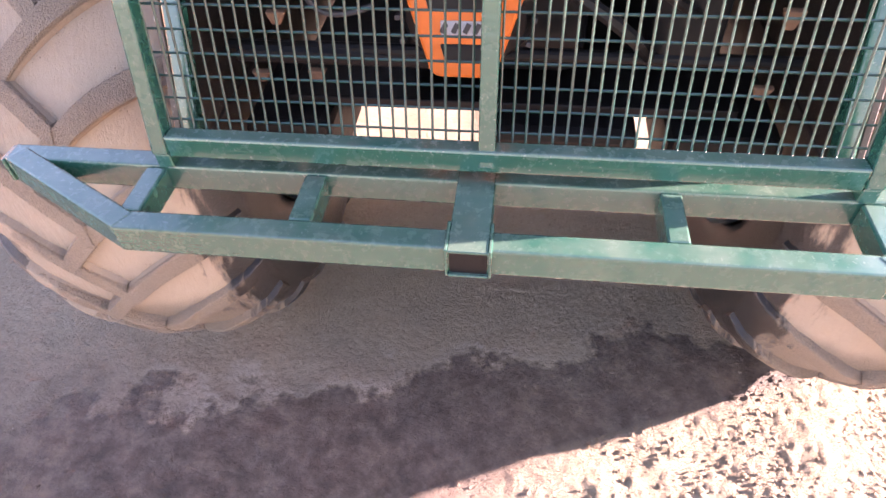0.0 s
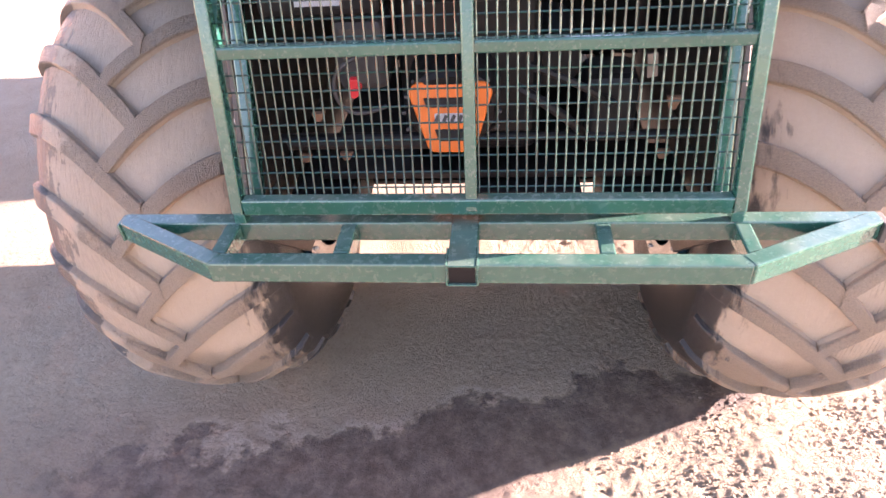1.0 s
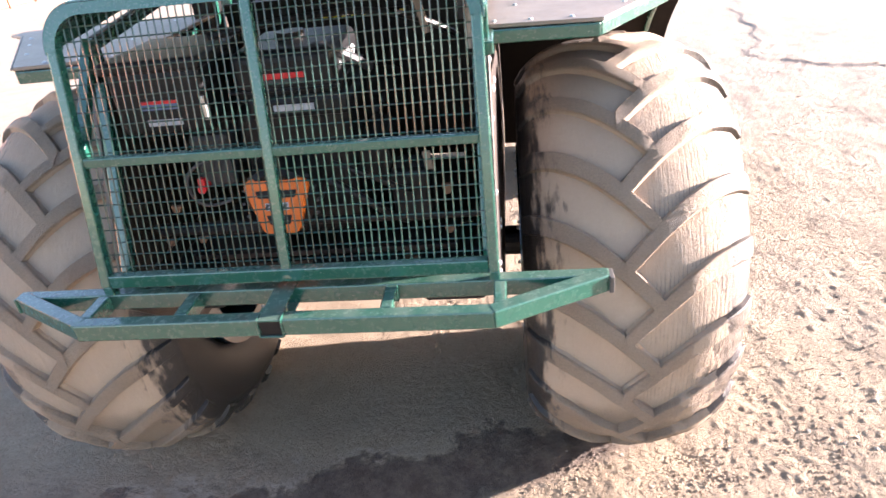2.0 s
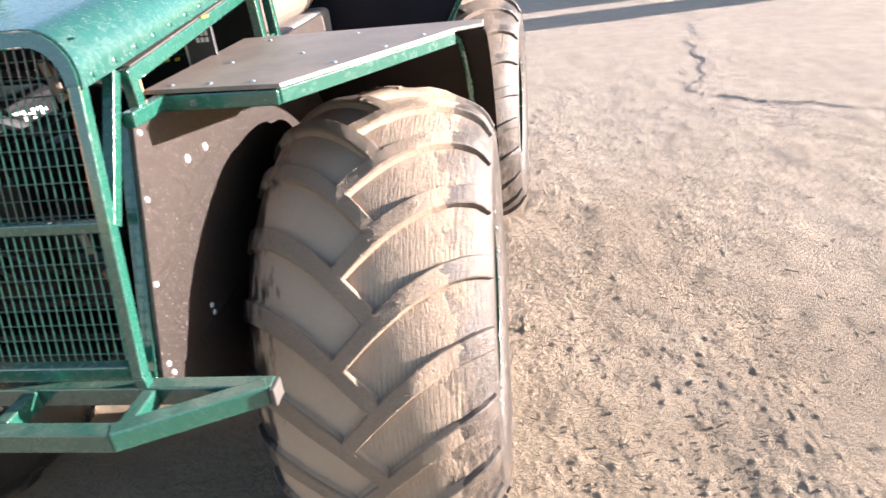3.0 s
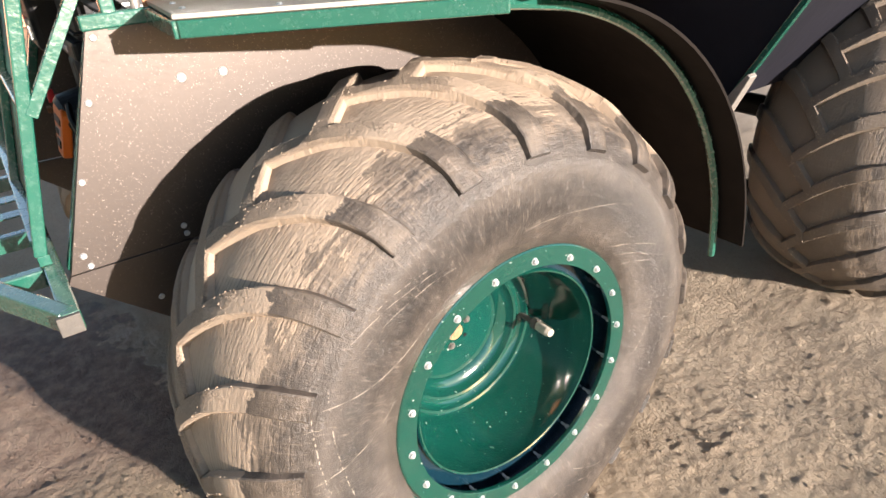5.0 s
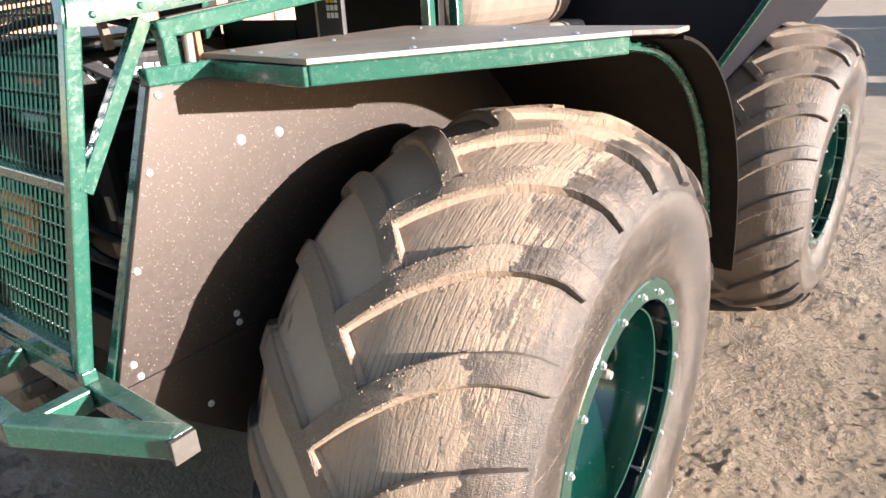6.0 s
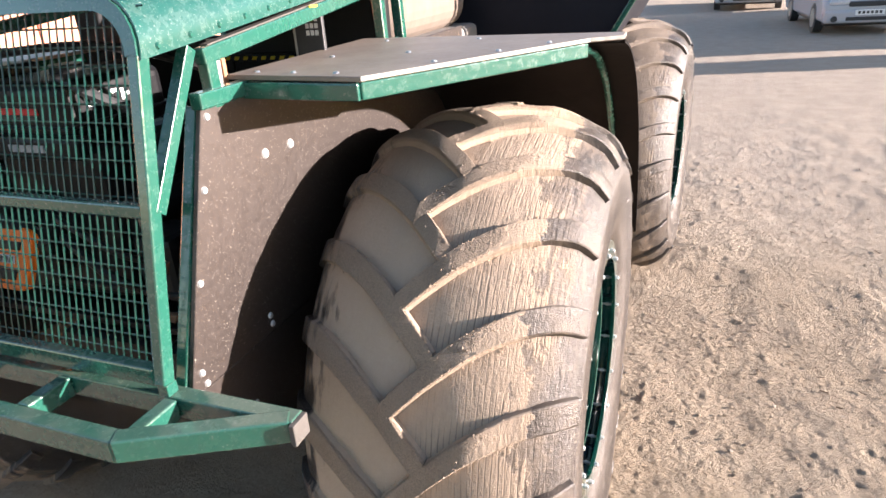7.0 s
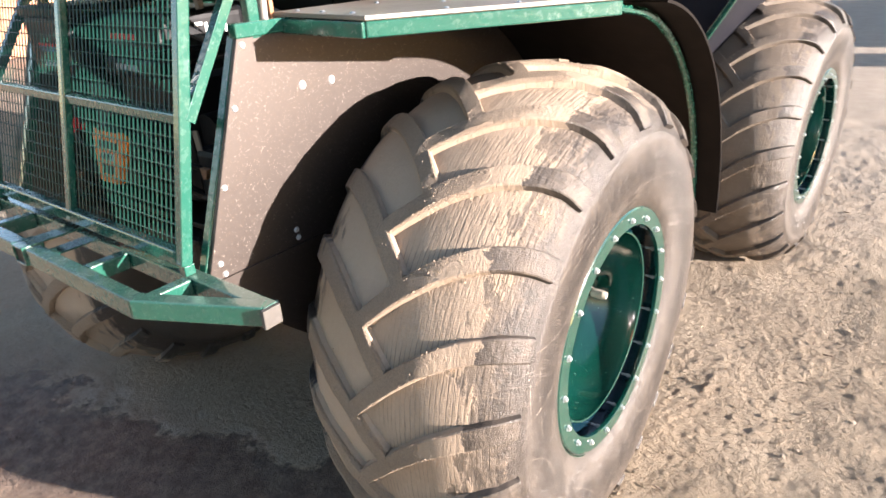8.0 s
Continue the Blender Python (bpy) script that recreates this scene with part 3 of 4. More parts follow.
        m = Matrix.Translation((x, y, ground_height(x, y) + s * 0.1)) @ Euler((rng.uniform(-.4, .4), rng.uniform(-.4, .4), rng.uniform(0, 6.3))).to_matrix().to_4x4()
        o = len(verts)
        verts += [tuple(m @ (v * s)) for v in sv]
        faces += [[o + i for i in f] for f in sf]
    me = bpy.data.meshes.new("pebbles")
    me.from_pydata(verts, [], faces)
    me.materials.append(STONE)
    tagged(new("pebbles", me), "small dusty stones and clods scattered on dirt", "pebbles", kind="stuff")


build_pebbles()


# ---- the all-terrain vehicle ----
vehicle = tagged(empty("all_terrain_vehicle"), "home-built green all-terrain vehicle with huge muddy balloon tyres", "vehicle")

# wheel: its own axes have the axle along x, the outer side at +x
LUGS = 21
SAG = 0.695
PROFILE = [(0.300, 0.378), (0.317, 0.388), (0.332, 0.43), (0.342, 0.48), (0.346, 0.53), (0.345, 0.58), (0.343, 0.604), (0.336, 0.611), (0.331, 0.625), (0.303, 0.665), (0.25, 0.702), (0.18, 0.729), (0.09, 0.746), (0.0, 0.752)]


def crown_radius(x):
    """Radius of the tread at x across the tyre."""
    x = abs(x)
    pts = [(-0.09, 0.746), (0.0, 0.752), (0.09, 0.746), (0.18, 0.729), (0.25, 0.702), (0.303, 0.665), (0.334, 0.614), (0.345, 0.58)]
    for k in range(1, len(pts) - 2):
        (xa, ra), (xb, rb), (xc, rc), (xd, rd) = pts[k - 1:k + 3]
        if x <= xc:
            t, w = (x - xb) / (xc - xb), xc - xb
            mb, mc = (rc - ra) / (xc - xa) * w, (rd - rb) / (xd - xb) * w
            return (2 * t ** 3 - 3 * t ** 2 + 1) * rb + (t ** 3 - 2 * t ** 2 + t) * mb + (3 * t ** 2 - 2 * t ** 3) * rc + (t ** 3 - t ** 2) * mc
    return 0.614


def settle(v):
    """The weight on the tyre: flat on the ground, bulging at the sides just above it."""
    x, y, z = v
    low = max(0.0, min(1.0, (-z - 0.25) / 0.45))
    x *= 1 + 0.05 * low * low
    if y < 0:
        y *= 1 + 0.07 * max(0.0, min(1.0, (-z - 0.1) / 0.4))
    else:
        y *= 1 - 0.10 * max(0.0, min(1.0, (-z - 0.1) / 0.4))
    if z < -SAG + 0.02:
        z = -SAG + 0.02 - 0.012 * math.tanh((-SAG + 0.02 - z) * 20)
    return (x, y, z)


def build_tyre_mesh(side):
    bm = bmesh.new()
    prof = PROFILE + [(-x, r) for x, r in PROFILE[-2::-1]]
    n = 144
    rings = []
    for i in range(n):
        a = 2 * math.pi * i / n
        ring = []
        for x, r in prof:
            w = 0.004 * noise.noise((x * 6, math.cos(a) * 3, math.sin(a) * 3)) if r > 0.45 else 0
            ring.append(bm.verts.new(settle((x * side, (r + w) * math.cos(a), (r + w) * math.sin(a)))))
        rings.append(ring)
    for i in range(n):
        a, b = rings[i], rings[(i + 1) % n]
        for k in range(len(prof) - 1):
            bm.faces.new((a[k], a[k + 1], b[k + 1], b[k])).smooth = True
    bmesh.ops.recalc_face_normals(bm, faces=bm.faces)
    me = bpy.data.meshes.new("tyre")
    bm.to_mesh(me)
    bm.free()
    me.materials.append(RUBBER[side])
    return me


def build_lug_meshes(side):
    """Two rows of curved bars that meet in a staggered herringbone."""
    out = []
    pitch = 2 * math.pi / LUGS
    steps = 18
    for k in range(LUGS):
        for row in (0, 1):
            bm = bmesh.new()
            base = radians(159.0) + k * pitch + row * pitch * 0.5
            sgn = 1 if row == 0 else -1
            prev = None
            for i in range(steps + 1):
                u = i / steps
                xr = -0.052 + u * 0.383
                th = base - radians(20.5) * (1 - (1 - u) ** 1.6)
                rc = crown_radius(xr) - 0.004
                hgt = 0.031 * (1 - 0.38 * max(0, (u - 0.45) / 0.55)) * (0.94 + 0.25 * noise.noise((k * 3.1, row * 7, u * 5)))
                half = (0.033 - 0.002 * u) / rc
                x = xr * sgn * side
                sl = min(1.2, max(0.0, (abs(xr) - 0.1) / 0.25) ** 1.5)
                ox = math.sin(sl) * hgt * (1 if xr > 0 else -1) * sgn * side
                orr = math.cos(sl) * hgt
                sec = []
                for off, up in ((-1.06, 0), (-0.93, 0.88), (-0.82, 1), (0.0, 1.03), (0.82, 1), (0.93, 0.88), (1.06, 0)):
                    off += 0.05 * noise.noise((k * 5.3 + off, row * 3 + 9, u * 7))
                    aa = th + off * half
                    rr = rc + orr * up
                    sec.append(bm.verts.new(settle((x + ox * up, rr * math.cos(aa), rr * math.sin(aa)))))
                if prev:
                    for q in range(6):
                        bm.faces.new((prev[q], prev[q + 1], sec[q + 1], sec[q]))
                else:
                    bm.faces.new(sec)
                prev = sec
            bm.faces.new(prev[::-1])
            out.append(as_mesh("tread_lug", bm, RUBBER_LUG[side], 32))
    return out


def build_crumbs(side):
    """Clay crumbs stuck along the bars and in the joints of the tread."""
    rng = random.Random(8)
    verts, faces = [], []
    pitch = 2 * math.pi / LUGS
    for _ in range(32000):
        u = 0.72 * rng.random() ** 1.3
        xr = -0.052 + u * 0.383
        row = rng.choice((0, 0, 1))
        k = rng.randrange(LUGS)
        base = radians(159.0) + k * pitch + row * pitch * 0.5
        off = rng.uniform(-1.5, 1.5) if rng.random() < 0.5 else rng.choice((-1, 1)) * rng.uniform(0.75, 1.2)
        th = base - radians(20.5) * (1 - (1 - u) ** 1.6) + off * 0.033 / 0.75
        r = crown_radius(xr) - 0.004 + (0.0308 * (1 - 0.38 * max(0, (u - 0.45) / 0.55)) * (0.94 + 0.25 * noise.noise((k * 3.1, row * 7, u * 5))) if abs(off) < 0.85 else 0.003)
        s = 0.0009 + 0.0027 * rng.random() ** 3.5
        if noise.noise((xr * 22, th * 14, row * 5.0)) < rng.uniform(-0.5, 0.35):
            continue
        c = Vector(settle((xr * side * (1 if row == 0 else -1), r * math.cos(th), r * math.sin(th))))
        o = len(verts)
        for d in ((1, 0, 0), (-1, 0, 0), (0, 1, 0), (0, -1, 0), (0, 0, 1), (0, 0, -1)):
            verts.append(tuple(c + Vector(d) * s * rng.uniform(0.6, 1.3)))
        faces += [(o + a, o + b, o + e) for a, b, e in ((0, 2, 4), (2, 1, 4), (1, 3, 4), (3, 0, 4), (2, 0, 5), (1, 2, 5), (3, 1, 5), (0, 3, 5))]
    me = bpy.data.meshes.new("caked_clay")
    me.from_pydata(verts, [], faces)
    me.materials.append(CLAY)
    return me


def lathe(profile, n=64, closed=False):
    """A turned shape about the x axis from (x, r) points."""
    bm = bmesh.new()
    rings = [[bm.verts.new((x, r * math.cos(2 * math.pi * i / n), r * math.sin(2 * math.pi * i / n))) for x, r in profile] for i in range(n)]
    for i in range(n):
        a, b = rings[i], rings[(i + 1) % n]
        for k in range(len(profile) - (0 if closed else 1)):
            k2 = (k + 1) % len(profile)
            f = bm.faces.new((a[k], a[k2], b[k2], b[k]))
    return bm


def as_mesh(name, bm, mat, smooth_angle=None):
    bmesh.ops.remove_doubles(bm, verts=bm.verts, dist=1e-6)
    bmesh.ops.recalc_face_normals(bm, faces=bm.faces)
    me = bpy.data.meshes.new(name)
    bm.to_mesh(me)
    bm.free()
    me.materials.append(mat)
    if smooth_angle:
        me.shade_smooth()
        me.set_sharp_from_angle(angle=radians(smooth_angle))
    return me


FL = 0.319                     # the rim's outer face from the tyre's middle
CLAY = plain("dry_clay", (0.36, 0.275, 0.205), 0.95, 0, 0.4, 50, 0.002)
MESH_TYRE = {s: build_tyre_mesh(s) for s in (1, -1)}
MESH_LUGS = {s: build_lug_meshes(s) for s in (1, -1)}


def with_material(me, mat):
    out = me.copy()
    out.materials[0] = mat
    return out


MESH_TYRE_REAR = {s: with_material(MESH_TYRE[s], RUBBER_REAR[s]) for s in (1, -1)}
MESH_LUGS_REAR = {s: [with_material(me, RUBBER_LUG_REAR[s]) for me in MESH_LUGS[s]] for s in (1, -1)}
MESH_CRUMBS = {s: build_crumbs(s) for s in (1, -1)}
MESH_FLANGE = as_mesh("flange", lathe([(FL - 0.008, 0.332), (FL - 0.001, 0.332), (FL, 0.333), (FL, 0.382), (FL - 0.003, 0.386), (FL - 0.012, 0.386), (FL - 0.012, 0.332)], 72, True), GREEN_RIM, 30)
MESH_FLANGE_BACK = as_mesh("back_flange", lathe([(FL - 0.064, 0.303), (FL - 0.058, 0.303), (FL - 0.054, 0.375), (FL - 0.060, 0.375)], 72, True), RIM_SHADED, 30)
MESH_EDGE = as_mesh("rim_edge", lathe([(FL - 0.022, 0.389), (FL - 0.004, 0.390), (FL - 0.001, 0.3925), (FL - 0.002, 0.396), (FL - 0.008, 0.398), (FL - 0.022, 0.398)], 72, True), GREEN_RIM, 50)
MESH_BARREL = as_mesh("barrel", lathe([(FL - 0.010, 0.377), (FL - 0.062, 0.377), (FL - 0.062, 0.317), (FL - 0.229, 0.317), (FL - 0.266, 0.320), (-FL, 0.325), (-FL, 0.385), (-FL - 0.032, 0.385), (-FL - 0.032, 0.30), (-0.06, 0.30), (-0.05, 0.0)], 72), RIM_SHADED, 35)
MESH_RIM = as_mesh("bowl", lathe([(FL - 0.060, 0.305), (FL - 0.042, 0.304), (FL - 0.039, 0.3005), (FL - 0.041, 0.2965), (FL - 0.052, 0.299), (FL - 0.07, 0.3005), (FL - 0.10, 0.3005), (FL - 0.13, 0.296), (FL - 0.165, 0.285), (FL - 0.20, 0.271), (FL - 0.23, 0.258), (FL - 0.247, 0.253), (FL - 0.253, 0.249), (FL - 0.250, 0.244), (FL - 0.253, 0.237),
                                  (FL - 0.268, 0.231), (FL - 0.274, 0.222), (FL - 0.272, 0.211), (FL - 0.263, 0.205), (FL - 0.266, 0.198), (FL - 0.288, 0.190), (FL - 0.296, 0.179), (FL - 0.300, 0.168), (FL - 0.311, 0.160), (FL - 0.315, 0.148),
                                  (FL - 0.315, 0.07), (FL - 0.309, 0.062), (FL - 0.309, 0.0)], 72), GREEN_RIM, 35)


def hex_bolt_mesh(name, r=0.0074, long=0.03, material=ZINC):
    bm = bmesh.new()
    rod((0, 0, 0), (0.007, 0, 0), r, 6, bm)
    rod((0.007, 0, 0), (0.010, 0, 0), r * 0.9, 6, bm, r * 0.55)
    rod((0, 0, 0), (0.0015, 0, 0), r * 1.3, 12, bm)
    rod((-long, 0, 0), (0, 0, 0), r * 0.5, 6, bm)
    rod((-long * 0.62, 0, 0), (-long * 0.46, 0, 0), r * 0.9, 6, bm)
    return as_mesh(name, bm, material)


MESH_BOLT = hex_bolt_mesh("bolt", long=0.052)
MESH_NUT = hex_bolt_mesh("wheel_nut", 0.0095, 0.02, CAP_STEEL)
# a flat black disc paints the dark inside of each open hole
MESH_HOLE = as_mesh("bolt_hole", rod((0, 0, 0), (0.0015, 0, 0), 0.006, 10), BLACK)
vb = rod((-0.01, 0, 0), (0.085, 0, 0), 0.009, 12)
vb = rod((0.052, 0, 0), (0.070, 0, 0), 0.018, 6, vb)
MESH_VALVE_STEM = as_mesh("valve_stem", vb, CAP_STEEL)
vb = rod((0.075, 0, 0), (0.115, 0, 0), 0.0165, 14)
vb = rod((0.115, 0, 0), (0.127, 0, 0), 0.0165, 14, vb, 0.012)
MESH_VALVE = as_mesh("valve", vb, VALVE_METAL, 40)
hb = rod((0, 0, 0), (0.012, 0, 0), 0.026, 16)
hb = rod((0.012, 0, 0), (0.018, 0, 0), 0.021, 6, hb)
hb = rod((0.018, 0, 0), (0.022, 0, 0), 0.014, 12, hb, 0.009)
MESH_HUB = as_mesh("hub_cap", hb, ORANGE_RUST, 40)


def add_wheel(at, side, yaw=0.0, rear=False):
    """side 1: the outer face looks to +x; -1: to -x."""
    w = tagged(empty("wheel", at, vehicle), "huge balloon tyre wheel with green bolted steel rim")
    w.rotation_euler = (0, 0, yaw)
    tyre = new("tyre", (MESH_TYRE_REAR if rear else MESH_TYRE)[side])
    tyre.parent = w
    tagged(tyre, "black balloon tyre caked with dried clay")
    for me in (MESH_LUGS_REAR if rear else MESH_LUGS)[side]:
        new("tread_lug", me).parent = w
    crumbs = tagged(new("caked_clay", MESH_CRUMBS[side]), "crumbs of dried clay on the tread", kind="stuff")
    crumbs.parent = w
    turn = 0 if side == 1 else math.pi
    for name, me in (("bowl", MESH_RIM), ("barrel", MESH_BARREL), ("flange", MESH_FLANGE), ("back_flange", MESH_FLANGE_BACK), ("rim_edge", MESH_EDGE), ("hub_cap", MESH_HUB)):
        o = new(name, me)
        o.parent = w
        o.rotation_euler = (0, 0, turn)
        if name == "hub_cap":
            o.location = (side * (FL - 0.309), 0, 0)
    for i in range(18):
        a = radians(4 + 20 * i)
        o = new("bolt", MESH_BOLT)
        o.parent, o.location, o.rotation_euler = w, (side * FL, 0.352 * math.cos(a), 0.352 * math.sin(a)), (a, 0, turn)
        o = new("bolt", MESH_BOLT)
        o.parent, o.location, o.rotation_euler = w, (-side * (FL + 0.032), 0.352 * math.cos(a), 0.352 * math.sin(a)), (a, 0, math.pi - turn)
    for i in range(6):
        a = radians(20 + 60 * i)
        o = new("bolt_hole" if i % 2 else "wheel_nut", MESH_HOLE if i % 2 else MESH_NUT)
        o.parent, o.location, o.rotation_euler = w, (side * (FL - 0.309 if i % 2 == 0 else FL - 0.3085), 0.053 * math.cos(a), 0.053 * math.sin(a)), (a, 0, turn)
    o = new("valve", MESH_VALVE)
    o.parent, o.location, o.rotation_euler = w, (side * (FL - 0.266), 0.232, -0.027), (0, 0, turn)
    stem = new("valve_stem", MESH_VALVE_STEM)
    stem.parent = o
    return w


AXLE_Y, AXLE_Z, TRACK = 0.905, 0.70, 0.955
add_wheel((TRACK, AXLE_Y, AXLE_Z), 1)
add_wheel((-TRACK, AXLE_Y, AXLE_Z), -1)
add_wheel((1.075, 3.45, AXLE_Z), 1, radians(-3.5), True)
add_wheel((-1.075, 3.45, AXLE_Z), -1, radians(-3.5), True)

# bumper: welded ladder of square tubes
bumper = tagged(empty("bumper", parent=vehicle), "ladder bumper welded from green square tubes")
BZ = 1.066
part("front_tube", tube((-0.566, -0.133, BZ), (0.534, -0.133, BZ), 0.04, 0.05, (0, 1, 0)), GREEN, bumper)
part("rear_tube", tube((-0.828, 0.012, BZ), (0.828, 0.012, BZ), 0.04, 0.05, (0, 1, 0)), GREEN, bumper)
for s in (-1, 1):
    part("corner_tube", tube(((-0.552, 0.526)[s > 0], -0.136, BZ + 0.001), (s * 0.815, 0.008, BZ + 0.001), 0.04, 0.05, (0, 1, 0)), GREEN, bumper)
    part("end_cap", box((0.829 * s - 0.003, -0.018, BZ - 0.023), (0.829 * s + 0.006 * s + 0.003, 0.030, BZ + 0.023), 0.002) if s > 0 else box((-0.833, -0.012, BZ - 0.023), (-0.826, 0.030, BZ + 0.023), 0.002), CAP_STEEL if s > 0 else GREEN, bumper, "bare steel end of the corner tube" if s > 0 else "")
for x, w in ((-0.555, 0.035), (-0.287, 0.035), (0.262, 0.033), (0.548, 0.033)):
    part("rung", tube((x, -0.112, BZ + 0.0005), (x, -0.009, BZ + 0.0005), w, 0.046, (1, 0, 0)), GREEN, bumper)


def receiver():
    """An open square socket through the front tube."""
    bm = bmesh.new()
    x0, x1, t = -0.060, -0.002, 0.005
    for lo, hi in (((x0, -0.160, BZ + 0.023), (x1, 0.02, BZ + 0.028)), ((x0, -0.160, BZ - 0.0265), (x1, 0.0, BZ - 0.0215)),
                   ((x0 - t, -0.159, BZ - 0.026), (x0, -0.10, BZ + 0.029)), ((x1, -0.159, BZ - 0.026), (x1 + t, -0.10, BZ + 0.029))):
        bm = join(bm, box(lo, hi, 0.001, 1))
    return bm


part("receiver_socket", receiver(), GREEN, bumper, "open square receiver socket")
# a black block stands in for the shaded hollow of the socket
part("socket_shade", box((-0.058, -0.1545, BZ - 0.025), (-0.004, -0.12, BZ + 0.023), 0.001), BLACK_STEEL, bumper, "black block painting the shade inside the receiver")

# grille: frame of tubes, leaning back, with welded wire mesh
LEAN_Y = 0.227


def lean(z):
    return (z - 1.128) * LEAN_Y


grille = tagged(empty("grille", parent=vehicle), "leaning grille of green tubes with welded wire mesh")
for s in (-1, 1):
    part("post", tube((s * 0.535, lean(1.116), 1.116), (s * 0.528, lean(1.735), 1.735), 0.027, 0.03), GREEN, grille)
part("bottom_rail", tube((-0.521, lean(1.134), 1.134), (0.521, lean(1.134), 1.134), 0.03, 0.039, (0, 1, 0)), GREEN, grille)
part("middle_rail", tube((-0.52, lean(1.452) + 0.004, 1.452), (0.52, lean(1.452) + 0.004, 1.452), 0.026, 0.026, (0, 1, 0)), GREEN, grille)
for s in (-1, 1):
    part("foot", box((s * 0.535 - 0.013, -0.012, BZ + 0.0255), (s * 0.535 + 0.013, 0.016, 1.1175), 0.002), GREEN, grille)
part("centre_bar", tube((-0.016, lean(1.12) - 0.003, 1.12), (-0.016, lean(1.82) - 0.003, 1.82), 0.026, 0.024), GREEN, grille)


def arch_points(w, top, base, r, n=7):
    pts = [(w, base)]
    for i in range(n + 1):
        a = math.pi / 2 * i / n
        pts.append((w - r + r * math.cos(a), top - r + r * math.sin(a)))
    return pts + [(-x, z) for x, z in pts[::-1]]


def band(outer, inner, y_of, depth):
    """A flat arch between two outlines that leans with the grille."""
    bm = bmesh.new()
    quad = [[bm.verts.new((x, y_of(z) + d, z)) for x, z in pts] for d in (-depth / 2, depth / 2) for pts in (outer, inner)]
    o0, i0, o1, i1 = quad
    for k in range(len(outer) - 1):
        for p, q in ((o0, i0), (i0, i1), (i1, o1), (o1, o0)):
            bm.faces.new((p[k], p[k + 1], q[k + 1], q[k]))
    for k in (0, -1):
        bm.faces.new((o0[k], i0[k], i1[k], o1[k]))
    bmesh.ops.recalc_face_normals(bm, faces=bm.faces)
    return bm


HOOD_TOP = 1.835
part("arch", band(arch_points(0.5415, HOOD_TOP, 1.73, 0.10), arch_points(0.5145, HOOD_TOP - 0.027, 1.73, 0.08), lean, 0.034), GREEN, grille)


def wire_mesh():
    bm = bmesh.new()
    r = 0.0020
    for i in range(53):
        x = -0.52 + 0.02 * i
        top = HOOD_TOP - 0.02 - (0.07 * max(0, (abs(x) - 0.44) / 0.1) ** 2)
        rod((x, lean(1.11) + 0.013, 1.11), (x, lean(top) + 0.013, top), r, 5, bm, caps=False)
    for j in range(20):
        z = 1.163 + 0.0341 * j
        rod((-0.53, lean(z) + 0.0165, z), (0.53, lean(z) + 0.0165, z), r, 5, bm, caps=False)
    return bm


part("wire_mesh", wire_mesh(), MESH_GREEN, grille, "green welded wire mesh with tall narrow openings")

# hood: rounded sheet that rises towards the cab
RISE = 0.105


def hood_sheet():
    bm = bmesh.new()
    outer = arch_points(0.547, HOOD_TOP + 0.004, 1.722, 0.103, 10)
    inner = arch_points(0.543, HOOD_TOP + 0.0005, 1.722, 0.101, 10)
    rows = []
    for i in range(9):
        y = 0.0 + 1.15 * i / 8
        rows.append([[bm.verts.new((x, y + (lean(z) - 0.012 if i == 0 else 0.14), z + RISE * y)) for x, z in pts] for pts in (outer, inner)])
    for a, b in zip(rows, rows[1:]):
        for k in range(len(outer) - 1):
            bm.faces.new((a[0][k], a[0][k + 1], b[0][k + 1], b[0][k])).smooth = True
            bm.faces.new((a[1][k], b[1][k], b[1][k + 1], a[1][k + 1])).smooth = True
    for r in (rows[0], rows[-1]):
        for k in range(len(outer) - 1):
            bm.faces.new((r[0][k], r[1][k], r[1][k + 1], r[0][k + 1]))
    for a, b in zip(rows, rows[1:]):
        for k in (0, -1):
            bm.faces.new((a[0][k], b[0][k], b[1][k], a[1][k]))
    return bm


hood = tagged(part("hood", hood_sheet(), HOOD_GREEN, vehicle), "glossy green sheet metal hood with riveted edges")
MESH_RIVET = as_mesh("rivet", rod((0, 0, 0), (0.004, 0, 0), 0.007, 8, None, 0.004), GREEN)
for s in (-1, 1):
    for i in range(12):
        y = 0.17 + 0.09 * i
        o = new("rivet", MESH_RIVET)
        o.parent, o.location, o.rotation_euler = hood, (s * 0.547, y, 1.738 + RISE * (y - 0.14)), (0, 0, 0 if s == 1 else math.pi)

# side frame, inner panels, fenders
for s in (-1, 1):
    side = tagged(empty("side_frame", parent=vehicle), "green tube side frame with diagonal brace")
    part("brace", tube((s * 0.533, lean(1.445) + 0.012, 1.445), (s * 0.52, 0.272, 1.725), 0.026, 0.026, b=0.0015), GREEN, side)
    part("upper_rail", tube((s * 0.535, 0.285, 1.705), (s * 0.535, 1.16, 1.803), 0.028, 0.034), GREEN, side)
    part("rail_seam", tube((s * 0.531, 0.31, 1.7255), (s * 0.531, 1.15, 1.8215), 0.02, 0.003, (1, 0, 0), 0.0005), CAP_STEEL, side, "rusty strip along the rail")
    part("front_stile", tube((s * 0.535, 0.305, 1.60), (s * 0.535, 0.305, 1.715), 0.027, 0.032), GREEN, side)
    part("lower_rail", tube((s * 0.545, 0.236, 1.625), (s * 0.545, 1.2, 1.625), 0.03, 0.034), GREEN, side)
    part("panel_stile", tube((s * 0.519, 0.054, 1.05), (s * 0.519, 0.264, 1.61), 0.03, 0.03), GREEN, side)
    for y in (1.13, 1.27):
        part("cab_post", tube((s * 0.535, y, 1.60), (s * 0.50, y + 0.03, 2.25), 0.032, 0.032), GREEN, side)
